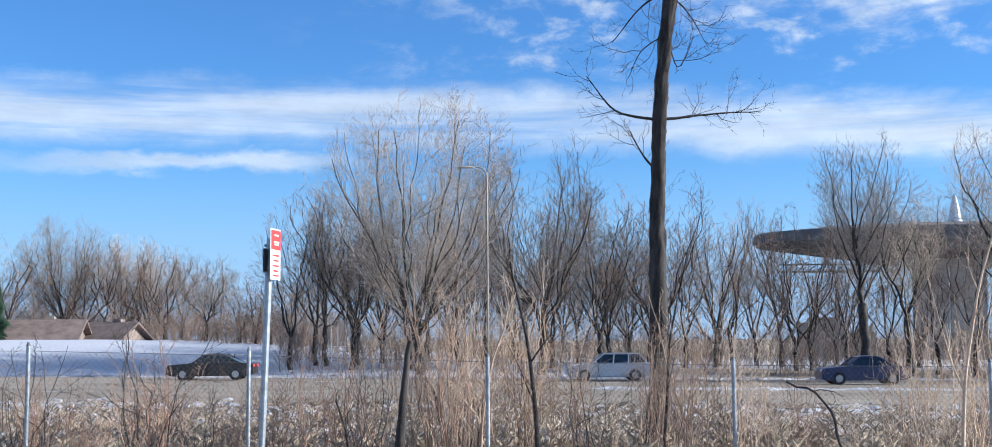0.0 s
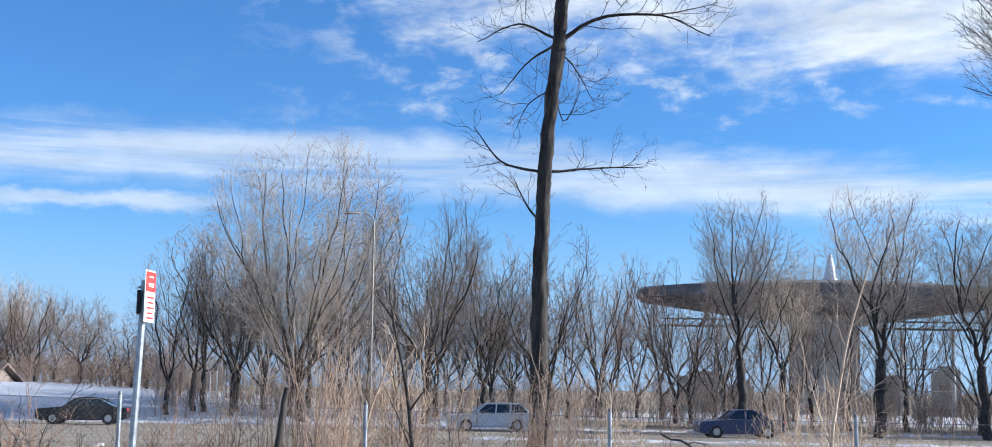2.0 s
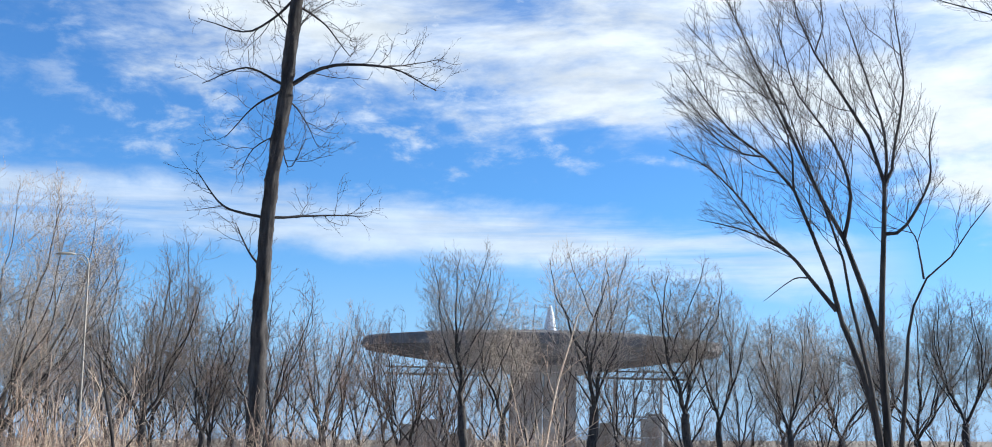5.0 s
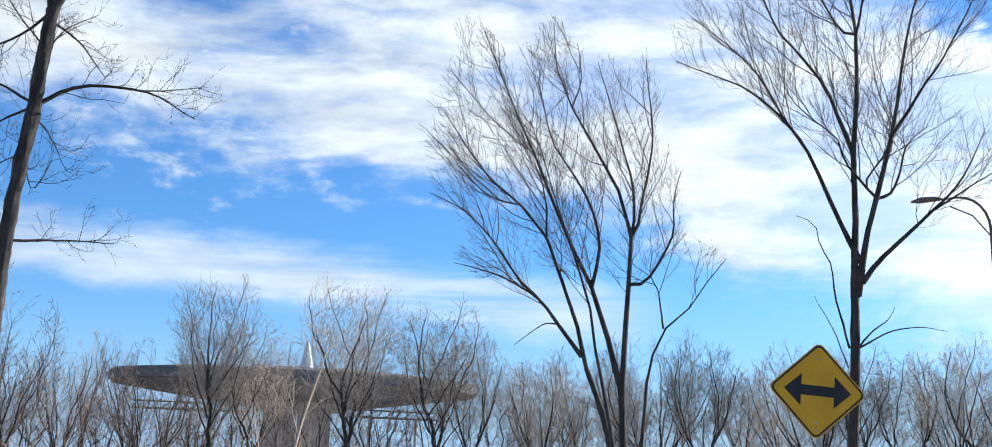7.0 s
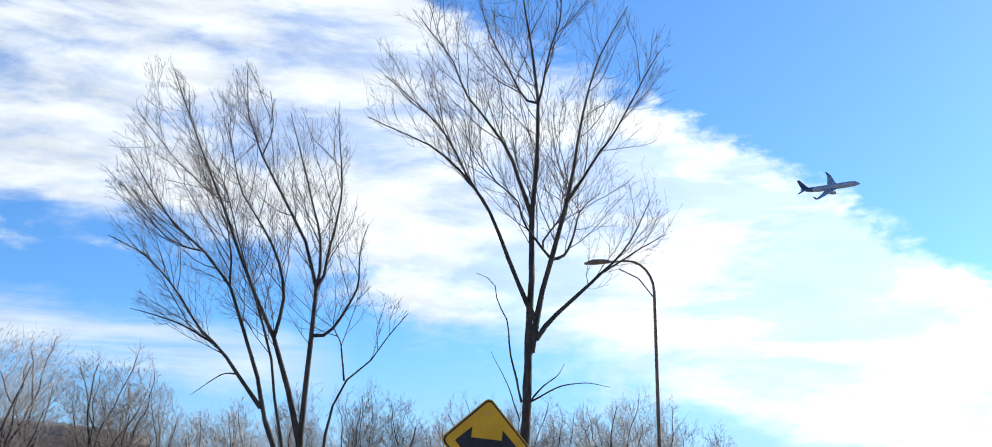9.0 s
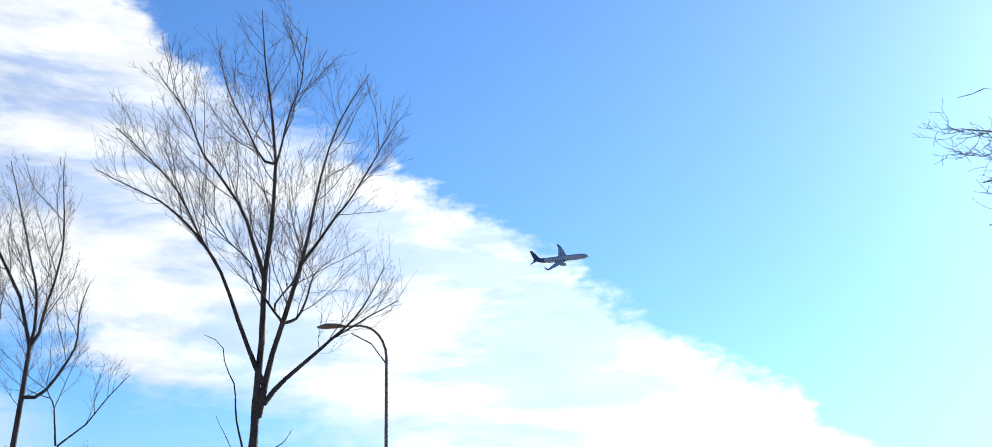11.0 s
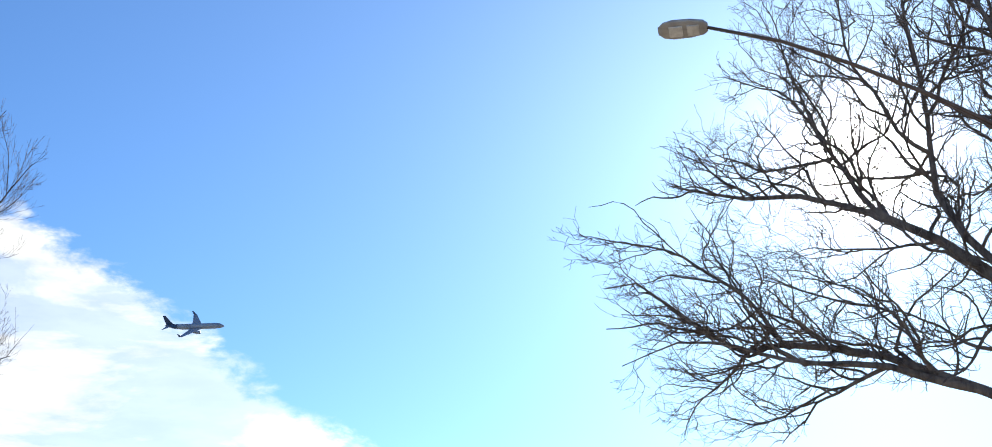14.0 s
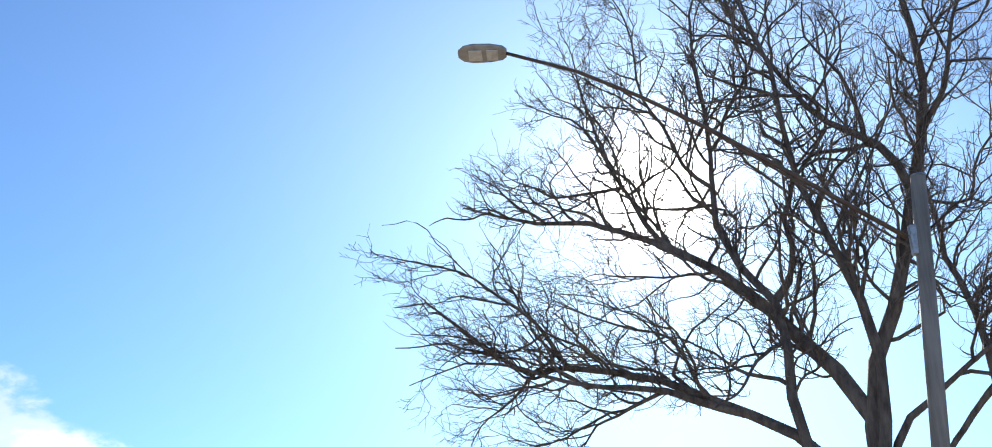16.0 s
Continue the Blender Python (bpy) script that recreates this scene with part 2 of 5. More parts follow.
def ground_material():
    mat, n, bsdf, where = material("ground", 0.92, 0.0, 0.9, 9.0, 0.15)
    geo = n.add("NewGeometry").outputs["Position"]
    s = n.add("SeparateXYZ")
    n.put(geo, s.inputs[0])
    x, y, z = s.outputs
    fine, mid = n.noise(geo, 5.0, 8, 0.7), n.noise(geo, 0.55, 6, 0.6)
    streak = n.add("Mapping")
    n.put(geo, streak.inputs[0])
    streak.inputs["Scale"].default_value = (0.5, 1.3, 1.0)
    patch = n.noise(streak.outputs[0], 0.55, 7, 0.62, 0.6)
    grass = n.mix(n.smooth(fine, 0.3, 0.7), (0.10, 0.078, 0.056), (0.45, 0.37, 0.27))
    grass = n.mix(n.smooth(mid, 0.35, 0.7), grass, (0.30, 0.245, 0.18))
    snow = n.mix(n.smooth(fine, 0.3, 0.75), (0.42, 0.415, 0.42), (0.64, 0.655, 0.70))
    # snow left in the verge, a full cover on the bank, and strips under the trees
    verge = n.math("MULTIPLY", n.smooth(y, 19.0, 28.0), n.math("SUBTRACT", 1.0, n.smooth(y, 40.0, 43.5)))
    verge = n.math("MULTIPLY", verge, n.smooth(n.math("ADD", n.math("MULTIPLY", patch, 0.7), n.math("MULTIPLY", n.noise(geo, 2.6, 7, 0.7), 0.9)), 0.755, 0.87))
    bank = n.math("MULTIPLY", n.smooth(n.math("ADD", y, n.math("MULTIPLY", mid, 6.0)), 75.0, 78.0), n.smooth(n.math("MULTIPLY_ADD", patch, 24.0, n.math("MULTIPLY", x, -1.0)), -4.0, 8.0))
    strip = n.math("MULTIPLY", n.smooth(n.math("ADD", y, n.math("MULTIPLY", mid, 10.0)), 92.0, 96.0), n.smooth(patch, 0.38, 0.50))
    cover = n.math("MAXIMUM", verge, n.math("MAXIMUM", bank, strip), clamp=True)
    cover = n.math("MULTIPLY", cover, n.math("SUBTRACT", 1.0, n.smooth(y, 118.0, 150.0)))
    n.put(n.mix(cover, grass, snow), bsdf.inputs["Base Color"])
    return mat


# ---------------------------------------------------------------- mesh helpers
def mesh_object(name, verts, faces, mat, parent=None, smooth=False):
    me = bpy.data.meshes.new(name)
    me.from_pydata([tuple(v) for v in verts], [], faces)
    me.materials.append(mat)
    if smooth:
        me.shade_smooth()
    ob = new(name, me)
    ob.parent = parent
    return ob


def part(name, bm, mat, parent=None, label="", smooth=False):
    """Links a bmesh as one mesh object under a thing or a part."""
    me = bpy.data.meshes.new(name)
    bmesh.ops.recalc_face_normals(bm, faces=bm.faces)
    bm.to_mesh(me)
    bm.free()
    me.materials.append(mat)
    if smooth:
        me.shade_smooth()
    ob = new(name, me)
    ob.parent = parent
    if label:
        ob["label"] = label
    return ob


def box(bm, centre, size, turn=None, bevel=0.0):
    m = Matrix.Translation(centre) @ (turn.to_4x4() if turn else Matrix()) @ Matrix.Diagonal((*size, 1))
    made = bmesh.ops.create_cube(bm, size=1.0, matrix=m)
    if bevel:
        edges = list({e for v in made["verts"] for e in v.link_edges})
        bmesh.ops.bevel(bm, geom=edges, offset=bevel, segments=2, affect="EDGES", profile=0.5)
    return bm


def rod(bm, a, b, r0, r1=None, sides=12):
    a, b = Vector(a), Vector(b)
    way = b - a
    m = Matrix.Translation((a + b) / 2) @ way.to_track_quat("Z", "Y").to_matrix().to_4x4()
    bmesh.ops.create_cone(bm, cap_ends=True, segments=sides, radius1=r0, radius2=r0 if r1 is None else r1, depth=way.length, matrix=m)
    return bm


def tube(bm, points, radii, sides=10):
    """A bent tube through points."""
    rings = []
    points = [Vector(p) for p in points]
    for i, p in enumerate(points):
        way = (points[min(i + 1, len(points) - 1)] - points[max(i - 1, 0)]).normalized()
        u = way.cross(Vector((0.31, 0.95, 0.07))).normalized()
        v = way.cross(u)
        r = radii[i] if isinstance(radii, (list, tuple)) else radii
        rings.append([bm.verts.new(p + r * (math.cos(k * math.tau / sides) * u + math.sin(k * math.tau / sides) * v)) for k in range(sides)])
    for a, b in zip(rings, rings[1:]):
        for k in range(sides):
            bm.faces.new((a[k], a[(k + 1) % sides], b[(k + 1) % sides], b[k]))
    bm.faces.new(rings[0][::-1])
    bm.faces.new(rings[-1])
    return bm


def prism(bm, outline, y0, y1, bevel=0.0):
    """An outline in x, z drawn out along y."""
    a = [bm.verts.new((x, y0, z)) for x, z in outline]
    b = [bm.verts.new((x, y1, z)) for x, z in outline]
    n = len(outline)
    faces = [bm.faces.new(a), bm.faces.new(b[::-1])]
    faces += [bm.faces.new((a[i], b[i], b[(i + 1) % n], a[(i + 1) % n])) for i in range(n)]
    if bevel:
        bmesh.ops.bevel(bm, geom=list({e for f in faces for e in f.edges}), offset=bevel, segments=2, affect="EDGES", profile=0.5)
    return bm


def thing(name, at=(0, 0, 0), turn=0.0, label="", category="", group="", kind=""):
    ob = new(name)
    ob.matrix_basis = pose(*at, 0, 0, turn)
    return tagged(ob, label, category, group, kind)


# ---------------------------------------------------------------- bare branches
def unit(v):
    return v / (np.linalg.norm(v) + 1e-9)


def spline(points, per=4):
    """A smooth line through points."""
    p = np.array(points, float)
    p = np.vstack([2 * p[0] - p[1], p, 2 * p[-1] - p[-2]])
    out = []
    for i in range(1, len(p) - 2):
        for k in range(per):
            s = k / per
            out.append(0.5 * (2 * p[i] + (p[i + 1] - p[i - 1]) * s + (2 * p[i - 1] - 5 * p[i] + 4 * p[i + 1] - p[i + 2]) * s * s
                              + (3 * p[i] - p[i - 1] - 3 * p[i + 1] + p[i + 2]) * s ** 3))
    out.append(p[-2])
    return np.array(out)


def units(v):
    return v / (np.linalg.norm(v, axis=-1, keepdims=True) + 1e-9)


class Tree:
    """Collects tapering limbs, lets them branch level by level, and turns the lines into meshes."""

    def __init__(self, seed, wander=0.16, rise=0.10, spread=(24, 52), kids=(9, 6, 4), shrink=(0.34, 0.62), thin=0.004, first=0.25, knot=0.003, slim=(0.42, 0.66), segs=(5, 4, 3), fade=0.9):
        self.rng = np.random.RandomState(seed)
        self.wander, self.rise, self.spread, self.kids, self.shrink = wander, rise, spread, kids, shrink
        self.thin, self.first, self.knot, self.slim, self.segs, self.fade = thin, first, knot, slim, segs, fade
        self.limbs, self.levels = [], None

    def limb(self, points, r0, r1, kids=None):
        """A limb through points, as thick as r0 at its foot and r1 at its tip, with so many branches."""
        line = spline(points)
        run = np.r_[0, np.cumsum(np.linalg.norm(np.diff(line, axis=0), axis=1))]
        at = np.linspace(0, run[-1], 13)
        pts = np.stack([np.interp(at, run, line[:, k]) for k in range(3)], -1)
        bend = self.rng.normal(0, self.knot * run[-1], (13, 3))
        bend[1:-1] = (bend[:-2] + 2 * bend[1:-1] + bend[2:]) / 3
        pts[1:-1] += bend[1:-1]
        radii = r0 + (r1 - r0) * np.linspace(0, 1, 13) ** 0.85
        self.limbs.append((pts, radii, self.kids[0] if kids is None else kids))

    def branch(self):
        """All levels of branches, each as one array of lines."""
        rng = self.rng
        pts, radii = np.array([l[0] for l in self.limbs]), np.array([l[1] for l in self.limbs])
        count = np.array([l[2] for l in self.limbs])
        self.levels = [(pts, radii)]
        for level, segs in enumerate(self.segs[:len(self.kids)]):
            m, n = pts.shape[:2]
            length = np.linalg.norm(np.diff(pts, axis=1), axis=2).sum(1)
            of = np.repeat(np.arange(m), count)
            nth = np.arange(len(of)) - np.repeat(np.cumsum(count) - count, count)
            c = len(of)
            s = self.first + (1 - self.first) * (nth + rng.rand(c)) / count[of]
            k = np.minimum((s * (n - 1)).astype(int), n - 2)
            f = (s * (n - 1) - k)[:, None]
            a, b = pts[of, k], pts[of, k + 1]
            way = units(b - a)
            side = units(np.cross(way, rng.normal(0, 1, (c, 3))))
            ang = np.radians(rng.uniform(*self.spread, (c, 1)))
            d = units(way * np.cos(ang) + side * np.sin(ang))
            size = (length[of] * rng.uniform(*self.shrink, c) * (1.25 - self.fade * s))[:, None]
            r = np.maximum(self.thin, (radii[of, k] * (1 - f[:, 0]) + radii[of, k + 1] * f[:, 0]) * rng.uniform(*self.slim, c))
            line = [a * (1 - f) + b * f]
            for _ in range(segs):
                d = units(d + rng.normal(0, self.wander, (c, 3)) + np.array((0, 0, self.rise)))
                line.append(line[-1] + d * size / segs)
            pts = np.stack(line, 1)
            radii = np.maximum(r[:, None] * (1 - 0.72 * np.linspace(0, 1, segs + 1)), self.thin * 0.55)
            self.levels.append((pts, radii))
            if level + 1 < len(self.kids):
                count = np.full(c, self.kids[level + 1])

    def ramify(self, within, heart, spaces, lengths, spread, wander, rise, outward, first=(0.3, 0.15, 0.1), segs=(6, 4, 3), sturdy=0.009, droop=0.0):
        """Side branches level by level, set so far apart and so long, that stop at the crown's edge."""
        rng = self.rng
        kept = [l for l in self.limbs if l[2]]
        pts, radii = np.array([l[0] for l in kept]), np.array([l[1] for l in kept])
        share = np.array([min(1.0, first[0] if l[2] == 1 else l[2]) for l in kept])
        self.levels = [(np.array([l[0] for l in self.limbs]), np.array([l[1] for l in self.limbs]))]
        for level, (space, (short, long), n_segs) in enumerate(zip(spaces, lengths, segs)):
            m, n = pts.shape[:2]
            size = np.linalg.norm(np.diff(pts, axis=1), axis=2).sum(1)
            lead = share if level == 0 else np.full(m, first[level])
            count = np.maximum(1, np.round(size * (1 - lead) / space + rng.uniform(-0.5, 0.5, m)).astype(int))
            of = np.repeat(np.arange(m), count)
            nth = np.arange(len(of)) - np.repeat(np.cumsum(count) - count, count)
            s = lead[of] + (1 - lead[of]) * np.minimum(0.999, (nth + rng.rand(len(of))) / count[of])
            k = np.minimum((s * (n - 1)).astype(int), n - 2)
            f = (s * (n - 1) - k)[:, None]
            a, b = pts[of, k], pts[of, k + 1]
            foot, way = a * (1 - f) + b * f, units(b - a)
            away = units(foot - heart)
            side = rng.normal(0, 1, (len(of), 3)) + outward * away
            side = units(side - (side * way).sum(1, keepdims=True) * way)
            ang = np.radians(rng.uniform(*spread, (len(of), 1)))
            d = units(way * np.cos(ang) + side * np.sin(ang) + np.array((0, 0, rise * 0.5)))
            want = rng.uniform(short, long, len(of)) * (1.15 - 0.45 * s)
            room = np.zeros(len(of))
            for step in np.linspace(0.1, 1.0, 10):
                ok = within(foot + d * (want * step)[:, None])
                room = np.where(ok & (room >= step - 0.101), step, room)
            want = want * np.minimum(1.0, room + rng.uniform(0.0, 0.12, len(of)))
            good = want > short * 0.22
            foot, d, want, of, k = foot[good], d[good], want[good], of[good], k[good]
            line = [foot]
            for _ in range(n_segs):
                d = units(d + rng.normal(0, wander, (len(d), 3)) + 0.10 * units(line[-1] - heart) + np.array((0, 0, rise - droop * level)))
                line.append(line[-1] + d * (want / n_segs)[:, None])
            r = np.maximum(self.thin, np.minimum(radii[of, k] * 0.72, sturdy * want ** 0.9))
            pts = np.stack(line, 1)
            radii = np.maximum(r[:, None] * (1 - 0.7 * np.linspace(0, 1, n_segs + 1)), self.thin * 0.6)
            self.levels.append((pts, radii))

    def mesh(self, name, levels, mat, parent, sides=(9, 5, 3, 3, 3), limb=None, rings=0):
        """The lines of these levels, or one limb alone, as one mesh."""
        if limb is not None:
            batches = [(0, self.limbs[limb][0][None], self.limbs[limb][1][None])]
        else:
            if self.levels is None:
                self.branch()
            batches = [(l, *self.levels[l]) for l in levels if l < len(self.levels)]
        if rings:
            at, old = np.linspace(0, 1, rings), np.linspace(0, 1, batches[0][1].shape[1])
            batches = [(l, np.stack([np.interp(at, old, p[0, :, c]) for c in range(3)], -1)[None], np.interp(at, old, r[0])[None]) for l, p, r in batches]
        verts, faces, base = [], [], 0
        for level, pts, radii in batches:
            m, n = pts.shape[:2]
            k = sides[min(level, 4)]
            way = units(np.gradient(pts, axis=1))
            u = units(np.cross(way, (0.43, 0.87, 0.21)))
            v = np.cross(way, u)
            a = np.arange(k) * math.tau / k
            rr = radii[:, :, None, None]
            if rings:
                rough = np.random.RandomState(5).normal(0, 0.11, (m, n + 4, k, 1))
                rr = rr * (1 + (rough[:, :-4] + rough[:, 1:-3] + rough[:, 2:-2] + rough[:, 3:-1]) / 2.2)
            elif level == 0:
                rr = rr * (1 + self.rng.normal(0, 0.06, (m, n, k, 1)))
            ring = pts[:, :, None] + rr * (np.cos(a)[:, None] * u[:, :, None] + np.sin(a)[:, None] * v[:, :, None])
            verts.append(ring.reshape(-1, 3))
            w, i, j = np.meshgrid(np.arange(m) * n * k, np.arange(n - 1) * k, np.arange(k), indexing="ij")
            nxt = (j + 1) % k
            faces.append(np.stack([w + i + j, w + i + nxt, w + i + k + nxt, w + i + k + j], -1).reshape(-1, 4) + base)
            base += m * n * k
        verts, faces = np.vstack(verts), np.vstack(faces)
        me = bpy.data.meshes.new(name)
        me.vertices.add(len(verts))
        me.vertices.foreach_set("co", verts.ravel().astype(np.float32))
        me.loops.add(faces.size)
        me.loops.foreach_set("vertex_index", faces.ravel().astype(np.int32))
        me.polygons.add(len(faces))
        me.polygons.foreach_set("loop_start", np.arange(0, faces.size, 4, dtype=np.int32))
        me.polygons.foreach_set("loop_total", np.full(len(faces), 4, dtype=np.int32))
        me.update(calc_edges=True)
        me.materials.append(mat)
        me.shade_smooth()
        ob = new(name, me)
        ob.parent = parent
        return ob


def inside(u, v, outline):
    """Which points lie in an outline of pairs."""
    ox, oy = np.array(outline[0::2]), np.array(outline[1::2])
    hit = np.zeros(len(u), bool)
    for x0, y0, x1, y1 in zip(ox, oy, np.roll(ox, -1), np.roll(oy, -1)):
        hit ^= ((y0 > v) != (y1 > v)) & (u < (x1 - x0) * (v - y0) / (y1 - y0 + 1e-9) + x0)
    return hit


def at_bearing(az, dist, z=None):
    x, y = dist * math.sin(radians(az)), dist * math.cos(radians(az))
    return (x, y, ground_z(x, y) if z is None else z)


# ---------------------------------------------------------------- ground and road
def build_ground():
    rings = [0, 3, 6, 9, 11, 12.5] + [14 + 0.45 * i for i in range(70)] + [46 + 2.5 * i for i in range(36)] + [140, 160, 190, 240, 320, 450, 700, 1200, 2200, 4000]
    angles = [radians(a) for a in np.linspace(-27, 29, 151)] + [radians(a) for a in np.linspace(33, 329, 75)]
    verts, faces = [(0, 0, 0)], []
    for r in rings[1:]:
        for a in angles:
            x, y = r * math.sin(a), r * math.cos(a)
            verts.append((x, y, ground_z(x, y)))
    m = len(angles)
    for k in range(m):
        faces.append((0, 1 + (k + 1) % m, 1 + k))
    for i in range(len(rings) - 2):
        for k in range(m):
            a, b = 1 + i * m + k, 1 + i * m + (k + 1) % m
            faces.append((a, b, b + m, a + m))
    ob = mesh_object("ground", verts, faces, ground_material(), smooth=True)
    tagged(ob, "dead tan grass with patches of melting snow", "ground", kind="structure")


def build_road():
    bm = bmesh.new()
    rows = []
    for x in np.linspace(-160, 160, 81):
        z = -0.62 - 0.012 * max(-60.0, min(60.0, x))
        rows.append([bm.verts.new((x, y, z + dz)) for y, dz in ((44.0, -0.15), (44.2, 0.0), (57.5, 0.09), (71.5, 0.0), (71.7, -0.15))])
    for a, b in zip(rows, rows[1:]):
        for k in range(4):
            bm.faces.new((a[k], b[k], b[k + 1], a[k + 1]))
    road = part("road", bm, ASPHALT)
    tagged(road, "dry salt-stained road across the view", "road", kind="structure")
    for y in (51.0, 64.0):
        for i in range(24):
            x = -110 + i * 9.2
            bm = bmesh.new()
            c = 0.09 * (1 - abs(y - 57.5) / 13.5)
            box(bm, (x, y, -0.62 - 0.012 * max(-60, min(60, x)) + c + 0.006), (3.0, 0.13, 0.006))
            part("lane_mark", bm, WHITE_SHEET, road)


# ---------------------------------------------------------------- trees near the camera
def crown_tree(az, dist, tree, limbs, outline, label, bark, twig, depth, heart_z, tip=0.007, **habit):
    """A tree whose limbs run through points of its own plane, with branches that fill the crown's outline."""
    at = at_bearing(az, dist)
    ob = thing("bare_tree", at, -az, label, "tree")
    rng, made = tree.rng, []
    for i, (numbers, r0, r1) in enumerate(limbs):
        flat = np.array(numbers).reshape(-1, 2)
        w0 = 0.0
        if made:
            every = np.vstack(made)
            k = np.linalg.norm(every[:, [0, 2]] - (flat[0, 0], flat[0, 1] - at[2]), axis=1).argmin()
            w0 = every[k, 1]
            if flat[0, 1] > heart_z:
                flat[0] = every[k, 0], every[k, 2] + at[2]
                r0 = min(r0, 0.9 * np.concatenate([q[1] for q in tree.limbs])[k])
        run = np.linspace(0, 1, len(flat))
        w = w0 + run * rng.uniform(-depth, depth) * (0.0 if i == 0 else 0.7)
        bare = min(0.75, max(0.12, (heart_z - flat[0, 1]) / (flat[-1, 1] - flat[0, 1] + 1e-3))) if flat[0, 1] < heart_z and flat[-1, 1] > heart_z else 0.12
        tree.limb(np.stack([flat[:, 0], w, flat[:, 1] - at[2]], -1), r0, min(r1, tip), bare if flat[-1, 1] > heart_z or i else 0)
        made.append(tree.limbs[-1][0])
        tree.mesh("trunk" if i == 0 else "limb", (0,), bark, ob, (22, 5, 3, 3, 3) if i == 0 else (9, 5, 3, 3, 3), -1, 140 if i == 0 else 0)

    def within(p):
        return inside(p[:, 0], p[:, 2] + at[2], outline) & (abs(p[:, 1]) < depth * 1.2)

    tree.ramify(within, np.array((0.3, 0.0, heart_z - 1.5 - at[2])), **habit)
    tagged(tree.mesh("crown", (1, 2, 3), twig, ob, (6, 4, 3, 3, 3)), kind="stuff")
    return ob


def lone_trunk_tree():
    t = Tree(11, knot=0.004, thin=0.0034)
    limbs = [((-0.3, -0.6, -0.13, 1.74, 0, 5.15, 0.21, 7.49, 0.36, 9.04), 0.145, 0.1),
             ((0.36, 9, 0.3, 9.8, 0.1, 11.5), 0.09, 0.03),
             ((0.36, 9, 0.7, 9.7, 1.2, 11), 0.08, 0.03),
             ((0.26, 7.44, 0.76, 7.75, 1.81, 7.86, 2.73, 7.46), 0.042, 0.008),
             ((1.6, 7.86, 2.2, 8, 2.95, 8.3), 0.018, 0.005),
             ((0.1, 5.18, 0.86, 5.27, 1.63, 5.33), 0.026, 0.007),
             ((-0.05, 5.17, -0.73, 5.32, -1.2, 5.91), 0.03, 0.006),
             ((-0.05, 4.25, -0.35, 4.72, -0.52, 5.12), 0.026, 0.009),
             ((0.15, 7.7, -0.46, 7.76, -1.19, 7.49), 0.028, 0.006),
             ((0.18, 7.37, -0.33, 7.13, -0.8, 6.67), 0.025, 0.006)]
    limbs += [((0.28, 8.7, -0.39, 8.42, -1.31, 8.66), 0.03, 0.006),
              ((0.36, 8.82, 0.84, 8.53, 1.27, 8.01), 0.026, 0.006),
              ((0.1, 6.2, 0.3, 6, 0.55, 6.5), 0.016, 0.004),
              ((0.12, 6.8, -0.3, 6.4, -0.55, 6), 0.014, 0.004),
              ((0.2, 7.2, 0.5, 6.9, 0.8, 6.3), 0.014, 0.004),
              ((0.3, 8.3, 0.6, 8.9, 1.1, 9.4), 0.02, 0.005),
              ((0.3, 8.4, -0.2, 8.9, -0.7, 9.5), 0.02, 0.005)]
    outline = (-1.7, 4.9, -1.7, 9.6, -1.2, 12.2, 1.8, 12.2, 3.3, 9.0, 3.2, 6.9, 2.0, 4.9, 0.9, 4.6, -0.9, 4.4)
    crown_tree(7.85, 20, t, limbs, outline, "tall straight bare tree with rough dark bark and sparse limbs", BARK_DARK, TWIG, 1.6, 5.4, 0.1,
               spaces=(0.14, 0.15, 0.14), lengths=((0.25, 1.0), (0.14, 0.45), (0.07, 0.22)), spread=(25, 68), wander=0.20, rise=-0.01, outward=0.3, sturdy=0.008)


